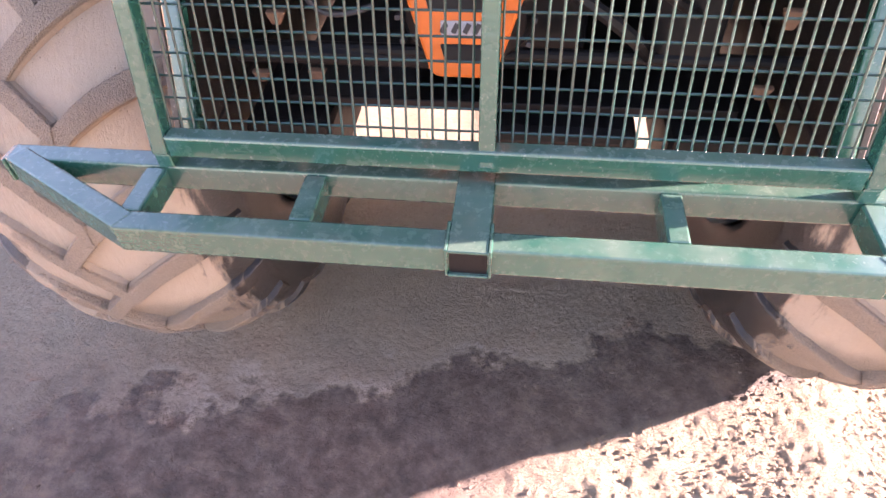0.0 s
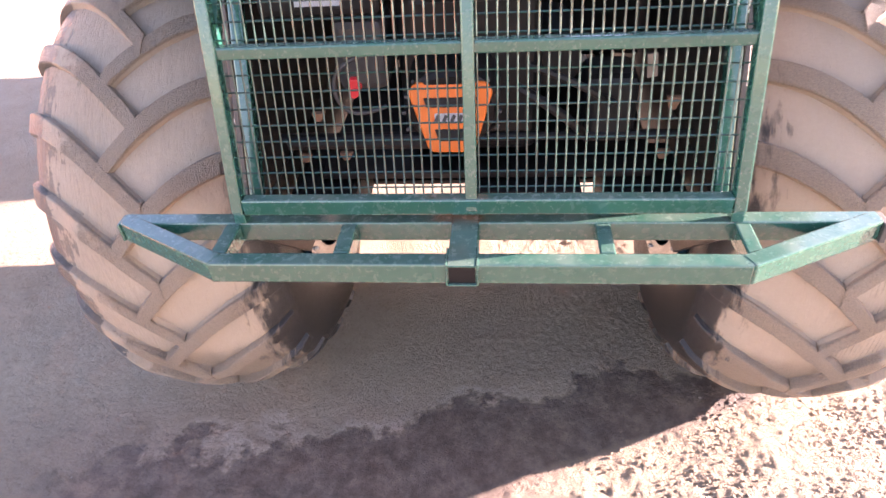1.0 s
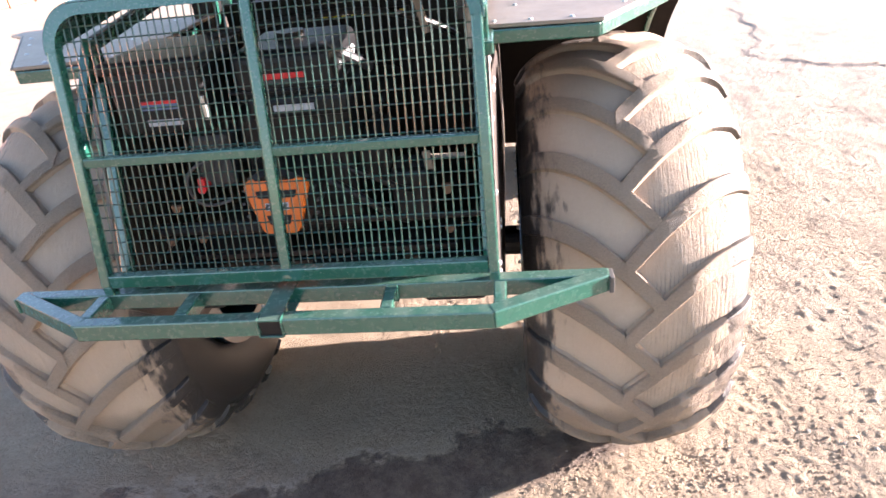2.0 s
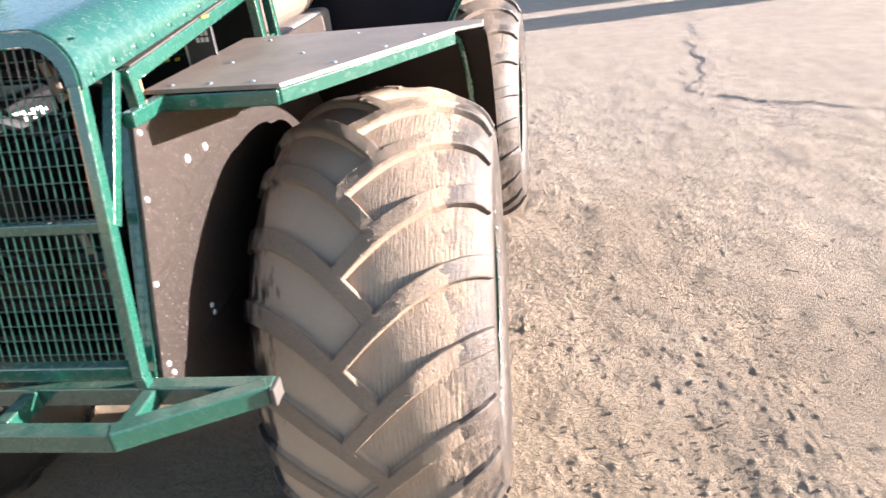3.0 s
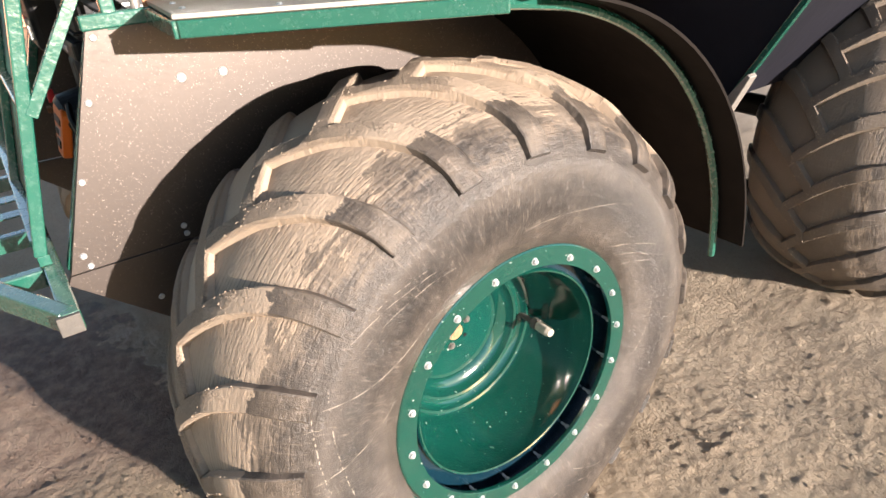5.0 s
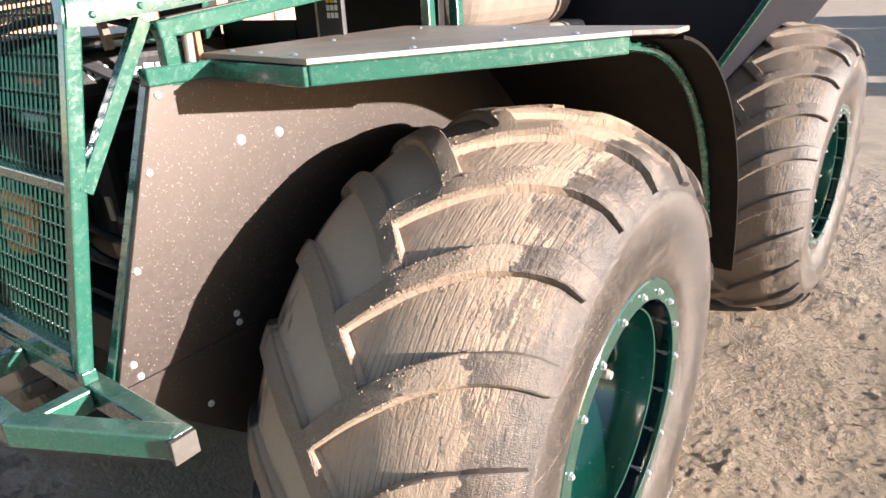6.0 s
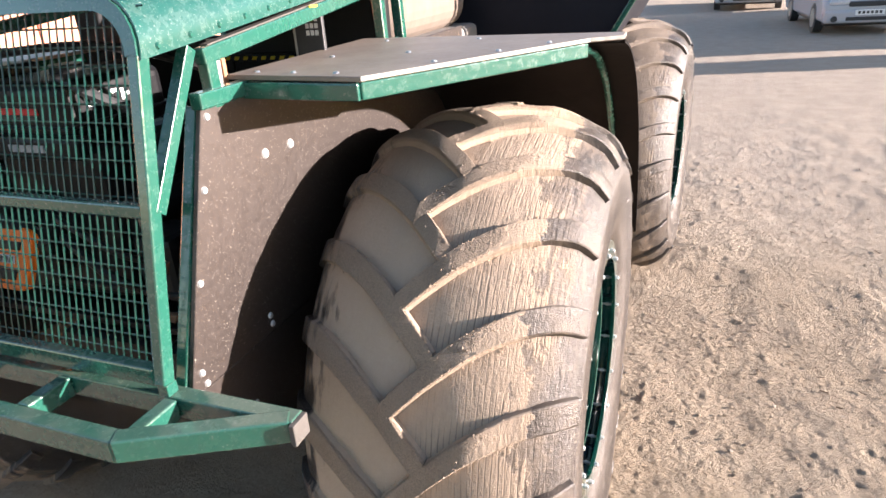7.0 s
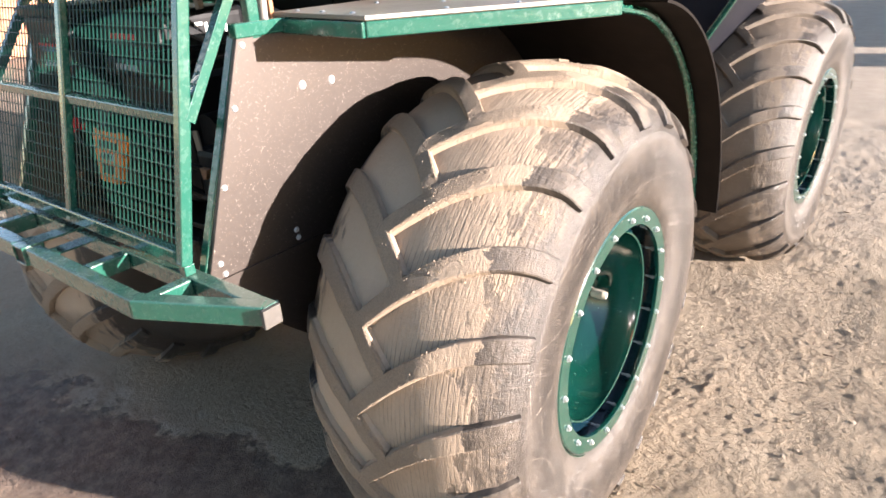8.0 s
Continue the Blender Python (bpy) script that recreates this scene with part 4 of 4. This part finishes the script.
    pan = tagged(part("inner_panel", prism([(0.042, 1.045), (0.245, 1.612), (1.85, 1.612), (1.85, 1.045)], "x", s * 0.536, s * 0.548, 0.0015, 1), PLY, vehicle), "brown film-faced plywood inner panel with bolts")
    strip = part("lower_strip", prism([(0.03, 1.02), (0.041, 1.042), (1.85, 1.042), (1.85, 0.72), (0.36, 0.72)], "x", s * 0.534, s * 0.546, 0.0015, 1), PLY, pan)
    for y, z in ((0.425, 1.469), (0.53, 1.465), (0.136, 1.272), (0.084, 1.087), (0.092, 1.056), (0.256, 1.592), (0.205, 1.452), (0.335, 1.088), (0.338, 1.064), (0.229, 0.905)):
        rr = 0.0125 if 0.4 < y < 0.6 else 0.0085
        bm = rod((0, 0, 0), (0.004, 0, 0), rr, 14, None, rr * 0.75)
        bm = rod((0.004, 0, 0), (0.0045, 0, 0), rr * 0.3, 8, bm)
        o = part("panel_bolt", bm, ZINC, pan)
        o.location, o.rotation_euler = (s * (0.548 if z > 1.045 else 0.546), y, z), (0, 0, 0 if s == 1 else math.pi)
    # fender: flat plywood top on a green tube edge, mudguard curving down behind the wheel
    fen = tagged(empty("fender", parent=vehicle), "plywood fender with green tube edge and curved mudguard")
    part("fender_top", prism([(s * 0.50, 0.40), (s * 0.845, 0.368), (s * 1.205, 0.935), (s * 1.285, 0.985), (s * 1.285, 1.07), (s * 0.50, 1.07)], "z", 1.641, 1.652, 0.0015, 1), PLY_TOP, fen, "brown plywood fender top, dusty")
    part("fender_underside", prism([(s * 0.552, 0.41), (s * 0.835, 0.385), (s * 1.19, 0.94), (s * 1.275, 0.99), (s * 1.275, 1.06), (s * 0.552, 1.06)], "z", 1.6365, 1.6408, 0), PLY_DARK, fen, "black underside of the fender sheet")
    part("front_edge", tube((s * 0.55, 0.392, 1.621), (s * 0.842, 0.376, 1.621), 0.026, 0.036, (0, 1, 0)), GREEN, fen)
    part("outer_edge", tube((s * 0.835, 0.378, 1.622), (s * 1.195, 0.945, 1.622), 0.026, 0.036, (1, 0, 0)), GREEN, fen)
    part("lit_edge", tube((s * 0.848, 0.366, 1.648), (s * 1.209, 0.934, 1.648), 0.005, 0.0095, (1, 0, 0), 0.001), LIT_EDGE, fen, "worn edge of the plywood sheet, paled for sunlight")
    part("lit_edge", tube((s * 1.21, 0.936, 1.648), (s * 1.289, 0.985, 1.648), 0.005, 0.0095, (1, 0, 0), 0.001), LIT_EDGE, fen)
    bm = bmesh.new()
    N = 22
    rows = []
    for i in range(N + 1):
        a = radians(82 - 78 * i / N)
        rows.append([[bm.verts.new((s * x, AXLE_Y + rr * math.cos(a), AXLE_Z + rr * math.sin(a))) for x in (0.55, 1.285)] for rr in (0.944, 0.936)])
    for a, b in zip(rows, rows[1:]):
        for f in ((a[0][0], a[0][1], b[0][1], b[0][0]), (a[1][0], b[1][0], b[1][1], a[1][1]), (a[0][1], a[1][1], b[1][1], b[0][1]), (a[0][0], b[0][0], b[1][0], a[1][0])):
            bm.faces.new(f).smooth = True
    for r in (rows[0], rows[-1]):
        bm.faces.new((r[0][0], r[0][1], r[1][1], r[1][0]))
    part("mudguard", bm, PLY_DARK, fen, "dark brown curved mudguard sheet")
    pts = [(s * 1.19, 0.94, 1.622)] + [(s * 1.19, AXLE_Y + 0.922 * math.cos(radians(a)), AXLE_Z + 0.922 * math.sin(radians(a))) for a in range(78, -6, -6)]
    hose(pts, 0.012, GREEN, "arch_tube", fen)
    for x, y in ((0.56, 0.43), (0.66, 0.42), (0.77, 0.41), (0.93, 0.56), (1.03, 0.72), (1.12, 0.86), (0.80, 0.72), (0.62, 0.66), (0.90, 0.98), (0.62, 0.98)):
        o = part("fender_bolt", rod((s * x, y, 1.6515), (s * x, y, 1.656), 0.008, 10, None, 0.005), STEEL, fen)

# engine bay
engine = tagged(empty("engine", parent=vehicle), "black petrol engine with an orange recoil starter")
DX, DZ, TILT = -0.066, 1.250, -0.223
part("block", box((-0.20, 0.31, 1.08), (0.14, 0.66, 1.50), 0.04, 3), BLACK, engine)
part("base_plate", box((-0.42, 0.262, 1.035), (0.42, 0.95, 1.055), 0.004), BLACK_STEEL, engine)
part("starter_housing", join(rod((DX, 0.21, DZ + 0.005), (DX, 0.32, DZ + 0.03), 0.108, 40), rod((DX, 0.196, DZ + 0.002), (DX, 0.21, DZ + 0.005), 0.096, 40, None, 0.108)), BLACK, engine)
for k in range(18):
    a = 2 * math.pi * k / 18
    if -0.4 < math.sin(a):
        o = part("cooling_rib", tube((0.104 * math.cos(a), 0, 0.104 * math.sin(a)), (0.113 * math.cos(a), 0, 0.113 * math.sin(a)), 0.02, 0.008, (0, 1, 0), 0.001), GREY_PLASTIC, engine)
        o.location, o.rotation_euler = (DX, 0.198, DZ + 0.004), (TILT, 0, 0)


def dee(w, h, y0, y1):
    pts = []
    for (cx, cz, r, a0, a1) in ((w * .36, h * .34, .028, 0, 90), (-w * .36, h * .34, .028, 90, 180), (-w * .20, -h * .38, .022, 180, 270), (w * .20, -h * .38, .022, 270, 360)):
        for i in range(5):
            a = radians(a0 + (a1 - a0) * i / 4)
            pts.append((cx + r * math.cos(a), cz + r * math.sin(a)))
    return prism(pts, "y", y0, y1, 0.005)


for nm, bm, mat, lab in (("starter_cover", dee(0.18, 0.152, -0.022, 0.006), ORANGE, "orange starter cover with two slots"),
                         ("upper_slot", prism([(-0.06, 0.046), (0.06, 0.046), (0.054, 0.024), (-0.054, 0.024)], "y", -0.0255, -0.018, 0.003), BLACK, ""),
                         ("lower_slot", prism([(-0.038, -0.025), (0.038, -0.025), (0.029, -0.053), (-0.029, -0.053)], "y", -0.0255, -0.018, 0.004), BLACK, ""),
                         ("name_plate", box((-0.036, -0.0245, -0.011), (0.032, -0.021, 0.011), 0.002), PALE_PRINT, "small white printed plate")):
    o = part(nm, bm, mat, engine, lab)
    o.location, o.rotation_euler = (DX, 0.185, DZ), (TILT, 0, 0)
for x in (-0.03, -0.012, 0.006, 0.022):
    o = part("print_bar", tube((x - 0.004, -0.0255, -0.007), (x + 0.003, -0.0255, 0.007), 0.008, 0.002, (1, 0, 0), 0), GREY_PLASTIC, engine)
    o.location, o.rotation_euler = (DX, 0.185, DZ), (TILT, 0, 0)
# air filter box with two printed labels
part("air_filter_box", join(box((-0.47, 0.20, 1.47), (-0.205, 0.50, 1.65), 0.02, 3), box((-0.48, 0.19, 1.64), (-0.195, 0.51, 1.675), 0.012, 3)), BLACK, engine)
part("warning_label", box((-0.39, 0.1965, 1.559), (-0.285, 0.2005, 1.567), 0.0), RED, engine, "red and white printed label")
part("warning_label", box((-0.39, 0.1965, 1.543), (-0.285, 0.2005, 1.5585), 0.0), BLUE, engine)
part("warning_label", box((-0.383, 0.1965, 1.499), (-0.285, 0.2005, 1.516), 0.0), PALE_PRINT, engine)
part("filter_clip", box((-0.215, 0.185, 1.51), (-0.203, 0.20, 1.575), 0.003), STEEL, engine)
# fuel tank with big white lettering drawn as plain shapes on its side
part("fuel_tank", box((-0.16, 0.275, 1.51), (0.135, 0.60, 1.655), 0.03, 4), BLACK, engine)
part("tank_seam", box((-0.17, 0.265, 1.548), (0.143, 0.61, 1.556), 0.003), BLACK, engine)
part("tank_cap", rod((-0.02, 0.44, 1.63), (-0.02, 0.44, 1.675), 0.04, 20), BLACK, engine)
part("tank_mark", lathe([(0.1345, 0.011), (0.1375, 0.011), (0.1375, 0.0185), (0.1345, 0.0185)], 24, True), WHITE, engine, "white ring mark").location = (0, 0.353, 1.605)
part("tank_mark", box((0.1345, 0.3505, 1.596), (0.137, 0.3555, 1.614), 0), WHITE, engine)
for k in range(5):
    y, z = 0.377 + 0.033 * k, 1.592 - 0.0026 * k
    shape = box((0.1345, y, z), (0.1375, y + 0.009, z + 0.027), 0)
    shape = join(shape, box((0.1345, y + 0.009, z + (0.0, 0.018, 0.009, 0.016, 0.010)[k]), (0.1374, y + 0.026, z + (0.008, 0.027, 0.017, 0.025, 0.019)[k]), 0))
    part("tank_mark", shape, WHITE, engine)
part("front_label", box((-0.09, 0.2705, 1.582), (0.05, 0.2765, 1.597), 0.0), RED, engine, "red and grey printed strip")
part("front_label", box((-0.09, 0.2705, 1.567), (0.05, 0.2765, 1.58), 0.0), GREY_PLASTIC, engine)
part("muffler_guard", box((-0.12, 0.25, 1.478), (0.16, 0.30, 1.535), 0.012, 2), BLACK, engine)
part("lower_label", box((-0.045, 0.2465, 1.50), (0.068, 0.2505, 1.517), 0.0), PALE_PRINT, engine, "white lettering on black guard")
hose([(0.085, 0.31, 1.615), (0.09, 0.305, 1.60), (0.082, 0.30, 1.51)], 0.008, STEEL, "fuel_pipe", engine, "bright steel pipe")
hose([(0.06, 0.33, 1.64), (0.10, 0.30, 1.66), (0.15, 0.34, 1.62), (0.20, 0.42, 1.56)], 0.014, GREY_PLASTIC, "breather_hose", engine)
part("exhaust", rod((0.17, 0.36, 1.30), (0.17, 0.60, 1.30), 0.065, 24), BLACK_STEEL, engine)
part("carburettor", box((-0.34, 0.28, 1.27), (-0.22, 0.42, 1.44), 0.02, 2), GREY_PLASTIC, engine)
part("red_knob", join(rod((-0.281, 0.178, 1.312), (-0.281, 0.22, 1.312), 0.012, 14), box((-0.289, 0.18, 1.312), (-0.269, 0.20, 1.344), 0.004)), RED, engine, "red plastic knob")
hose([(-0.22, 0.22, 1.26), (-0.29, 0.21, 1.235), (-0.335, 0.20, 1.29), (-0.32, 0.20, 1.37), (-0.25, 0.21, 1.39)], 0.0055, GREY_PLASTIC, "cable_loop", engine)
hose([(0.10, 0.2, 1.36), (0.20, 0.18, 1.33), (0.30, 0.22, 1.25), (0.33, 0.35, 1.2)], 0.009, BLACK, "wiring", engine)
hose([(0.08, 0.22, 1.30), (0.16, 0.2, 1.26), (0.24, 0.22, 1.18), (0.26, 0.35, 1.10)], 0.012, BLACK, "wiring", engine)
hose([(-0.20, 0.30, 1.70), (0.1, 0.34, 1.74), (0.36, 0.40, 1.70), (0.45, 0.55, 1.60)], 0.01, BLACK, "wiring", engine)
# gearbox, belly cross members and rusty brackets under the engine
gear = tagged(empty("steering_gear", parent=vehicle), "black cross members and rusty brackets under the engine")
part("cross_member", box((-0.50, 0.2, 0.885), (-0.33, 0.46, 1.03), 0.02, 2), BLACK_STEEL, gear)
part("cross_member", box((-0.04, 0.21, 0.90), (0.245, 0.46, 1.03), 0.02, 2), BLACK_STEEL, gear)
part("cross_member", box((0.30, 0.2, 0.885), (0.50, 0.46, 1.03), 0.02, 2), BLACK_STEEL, gear)
# unseen plate added to keep light bounced off the ground out of the bay
part("bounce_blocker", box((-0.50, 0.50, 0.868), (0.50, 1.3, 0.882), 0.003), BLACK_STEEL, gear)
part("gearbox", box((-0.16, 0.66, 0.92), (0.18, 1.15, 1.4), 0.05, 3), BLACK, gear)
for x, z, h in ((-0.42, 1.15, 0.02), (-0.32, 1.155, 0.02), (-0.37, 1.258, 0.022), (0.41, 1.15, 0.022), (0.415, 1.275, 0.03)):
    part("bracket", prism([(x - 0.016, z + h / 2), (x + 0.018, z + h / 2), (x + 0.006, z - h / 2), (x - 0.008, z - h / 2)], "y", 0.17, 0.185, 0.003), RUST, gear, "rusty bracket tip")
part("steering_rod", rod((-0.5, 0.25, 1.165), (0.5, 0.27, 1.15), 0.012, 12), BLACK_STEEL, gear)
part("steering_rod", rod((-0.48, 0.24, 1.16), (-0.1, 0.27, 1.14), 0.02, 12), BLACK_STEEL, gear)
part("coil", box((0.24, 0.26, 1.13), (0.36, 0.40, 1.30), 0.02, 2), BLACK, gear)
part("tag", prism([(0.352, 1.375), (0.374, 1.378), (0.38, 1.325), (0.358, 1.322)], "y", 0.20, 0.205, 0.001), BEIGE, gear, "pale paper tag on a wire")
part("wooden_wedge", prism([(0.366, 1.757), (0.384, 1.757), (0.4, 1.672), (0.384, 1.668)], "y", 0.26, 0.275, 0.001), BEIGE, gear, "pale strip hanging under the hood")
printed = part("printed_panel", box((0.430, 0.80, 1.60), (0.519, 0.815, 1.80), 0.003), GREY_PLASTIC, vehicle, "dusty dark grey panel with small coloured print")
part("lit_edge", box((0.428, 0.797, 1.60), (0.434, 0.816, 1.80), 0.001), LIT_EDGE, printed)
part("bay_post", rod((0.497, 0.372, 1.60), (0.497, 0.378, 1.73), 0.011, 14), ALU, vehicle, "dull metal pipe in the engine bay")
part("bay_strip", box((0.494, 0.392, 1.60), (0.502, 0.404, 1.73), 0.001), ORANGE_RUST, vehicle, "rusty brown strip beside the pipe")
tape = part("hazard_tape", box((-0.14, 1.186, 1.571), (0.22, 1.1985, 1.597), 0.001), BLACK, vehicle, "black tape with yellow dashes")
for k in range(9):
    part("dash", prism([(-0.125 + 0.038 * k, 1.577), (-0.107 + 0.038 * k, 1.577), (-0.101 + 0.038 * k, 1.589), (-0.119 + 0.038 * k, 1.589)], "y", 1.1835, 1.187, 0), YELLOW, tape)
part("paper_tag", box((0.5465, 0.70, 1.766), (0.551, 0.738, 1.772), 0.001), YELLOW, vehicle, "small yellow tag under the hood edge")
for k in range(3):
    for q in range(3):
        part("print_dot", box((0.468 + 0.014 * k, 0.7985, 1.727 - 0.018 * q), (0.478 + 0.014 * k, 0.8002, 1.740 - 0.018 * q), 0), YELLOW if q == 0 and k < 2 else WHITE, printed)
part("chassis_beam", box((-0.45, 0.6, 0.86), (-0.38, 4.0, 0.96), 0.005), BLACK_STEEL, vehicle)
part("chassis_beam", box((0.38, 0.6, 0.86), (0.45, 4.0, 0.96), 0.005), BLACK_STEEL, vehicle)
for y in (AXLE_Y, 3.45):
    part("axle", rod((-0.7, y, AXLE_Z), (0.7, y, AXLE_Z), 0.06, 20), BLACK_STEEL, vehicle)
part("firewall", box((-0.10, 1.2, 1.0), (0.52, 1.23, 1.85), 0.003), BLACK_STEEL, vehicle)
part("firewall", box((-0.52, 1.2, 1.0), (-0.104, 1.23, 1.66), 0.003), BLACK_STEEL, vehicle)

part("side_sheet", box((-0.534, 0.955, 1.60), (-0.526, 1.2, 1.80), 0.002), BLACK_STEEL, vehicle, "black sheet closing the engine bay")

# cab floor, seat and cargo body
part("cab_floor", box((-0.53, 1.2, 0.98), (0.53, 2.44, 1.02), 0.003), BLACK_STEEL, vehicle)
seat = tagged(empty("seat", parent=vehicle), "worn beige foam seat")
part("cushion", box((-0.4, 1.52, 1.56), (0.40, 2.42, 1.86), 0.12, 6), BEIGE, seat)
part("cover", box((-0.42, 1.49, 1.42), (0.43, 2.44, 1.575), 0.03, 3), COVER, seat, "pale grey cloth cover hanging over the edge")


def cargo():
    bm = bmesh.new()
    rings = []
    for y in (2.46, 4.6):
        rings.append([bm.verts.new((x, y, z)) for x, z in ((-0.80, 1.03), (0.80, 1.03), (1.30, 1.87), (-1.30, 1.87))])
    a, b = rings
    bm.faces.new(a[::-1]); bm.faces.new(b)
    for i in range(4):
        bm.faces.new((a[i], a[(i + 1) % 4], b[(i + 1) % 4], b[i]))
    bevel(bm, 0.01, 2)
    return bm


body = tagged(part("cargo_body", cargo(), TARP, vehicle), "dark cargo body with sloping sides and green edge tubes")
for s in (-1, 1):
    part("edge_tube", tube((s * 0.80, 2.455, 1.03), (s * 1.30, 2.43, 1.87), 0.025, 0.025), GREEN, body)
    part("corner_bracket", prism([(s * 0.56, 1.03), (s * 0.80, 1.03), (s * 0.885, 1.15), (s * 0.90, 1.14), (s * 0.82, 0.97)], "y", 2.40, 2.45, 0.003), ALU, body, "pale bare metal corner bracket")
part("hitch", box((-0.25, 2.2, 0.85), (0.55, 2.5, 1.02), 0.03, 2), BLACK_STEEL, vehicle)


# ---- the yard beyond ----
CAR_WHITE = plain("white_car_paint", (0.4, 0.41, 0.43), 0.25, 0, 0.05)
CAR_GLASS = plain("tinted_car_glass", (0.02, 0.025, 0.03), 0.06)
CAR_TRIM = plain("dark_car_trim", (0.03, 0.03, 0.032), 0.5)
CAR_LAMP = plain("car_lamp", (0.55, 0.57, 0.6), 0.1, 0.4)


def parked_car(at, turn, label, long=4.3, wide=1.7, high=1.45):
    """A saloon car, nose towards -y."""
    car = tagged(empty("car"), label, "car", "cars parked in the yard")
    h, f, w = high, -long / 2, wide / 2
    prof = [(f + 0.08, 0.26), (f - 0.02, 0.42), (f, 0.62), (f + 0.15, 0.74), (f + 1.05, 0.92), (f + 1.75, h - 0.06), (f + 2.1, h), (f + 3.2, h - 0.03), (f + 3.8, 0.98), (-f - 0.05, 0.92), (-f, 0.4), (-f - 0.15, 0.26)]
    part("body", prism(prof, "x", -w, w, 0.07, 4), CAR_WHITE, car)
    part("bumper", box((-w + 0.03, f - 0.06, 0.24), (w - 0.03, f + 0.25, 0.50), 0.06, 4), CAR_WHITE, car)
    part("grille_slot", box((-0.42, f - 0.066, 0.29), (0.42, f - 0.03, 0.37), 0.02, 2), CAR_TRIM, car)
    part("radiator_grille", box((-0.38, f - 0.03, 0.56), (0.38, f + 0.05, 0.66), 0.02, 2), CAR_TRIM, car)
    plate = part("number_plate", box((-0.26, f - 0.078, 0.40), (0.26, f - 0.058, 0.50), 0.004), WHITE, car, "white number plate with dark bars")
    for k in range(6):
        part("plate_bar", box((-0.21 + 0.075 * k, f - 0.081, 0.425), (-0.165 + 0.075 * k, f - 0.077, 0.478), 0), CAR_TRIM, plate)
    for s in (-1, 1):
        part("headlight", box((s * (w - 0.3) - 0.19, f - 0.01, 0.57), (s * (w - 0.3) + 0.19, f + 0.16, 0.70), 0.04, 3), CAR_LAMP, car)
        part("fog_lamp", rod((s * (w - 0.22), f - 0.075, 0.33), (s * (w - 0.22), f - 0.03, 0.33), 0.06, 16), CAR_TRIM, car)
        part("side_window", prism([(f + 1.3, 0.97), (f + 1.85, h - 0.1), (f + 3.15, h - 0.1), (f + 3.6, 0.98)], "x", s * (w - 0.01), s * (w + 0.004), 0.0), CAR_GLASS, car)
        part("mirror", box((s * (w + 0.08) - 0.08, f + 1.35, 0.93), (s * (w + 0.08) + 0.08, f + 1.5, 1.06), 0.03, 2), CAR_WHITE, car)
        for y in (f + 0.78, -f - 0.9):
            wheel = part("wheel", rod((s * (w - 0.17), y, 0.3), (s * (w + 0.005), y, 0.3), 0.30, 28), CAR_TRIM, car)
            part("wheel_cover", rod((s * (w + 0.005), y, 0.3), (s * (w + 0.015), y, 0.3), 0.19, 20), STEEL, wheel)
    part("windscreen", prism([(f + 1.08, 0.95), (f + 1.7, h - 0.11), (f + 1.68, h - 0.09), (f + 1.06, 0.965)], "x", -w + 0.16, w - 0.16, 0), CAR_GLASS, car)
    part("underbody", box((-w + 0.12, f + 0.25, 0.17), (w - 0.12, -f - 0.25, 0.3), 0.02), CAR_TRIM, car)
    car.location, car.rotation_euler = at, (0, 0, turn)
    return car


parked_car((4.45, 17.4, 0), radians(4), "white saloon car parked in the shade")
parked_car((2.8, 24.2, 0), radians(-3), "white car parked far back in the yard", 4.4, 1.9, 1.6)

WALL = plain("grey_wall", (0.4, 0.38, 0.35), 0.9, 0, 0.3, 2)
# unseen walls added off to the side to cast the far shade bands
tagged(part("unseen_wall_east", box((16, 14.1, 0), (16.4, 15.3, 3.3), 0), WALL), "plain grey unseen wall added to shade the yard", "wall", kind="structure")
tagged(part("unseen_wall_east", box((16, 16.1, 0), (16.4, 25, 4.2), 0), WALL), "plain grey unseen wall added to shade the yard", "wall", kind="structure")
# a terracotta board fence along the far side
FENCE = plain("terracotta_boards", (0.72, 0.33, 0.19), 0.8, 0, 0.35, 3, 0.003)
FENCE_POST = plain("dark_red_batten", (0.28, 0.07, 0.04), 0.8, 0, 0.3, 6)
fence = tagged(empty("wall_west", (-14, 0, 0)), "terracotta painted board fence with dark red battens", "fence", kind="structure")
MESH_BOARD = as_mesh("board", box((-0.02, 0, 0.05), (0.02, 1.18, 1.95), 0.004, 1), FENCE)
MESH_BATTEN = as_mesh("batten", box((0.02, -0.03, 0), (0.06, 0.03, 2.0), 0.004, 1), FENCE_POST)
for k in range(30):
    for me in (MESH_BOARD, MESH_BATTEN):
        o = new(me.name, me)
        o.parent, o.location = fence, (0, -4 + 1.2 * k, 0)
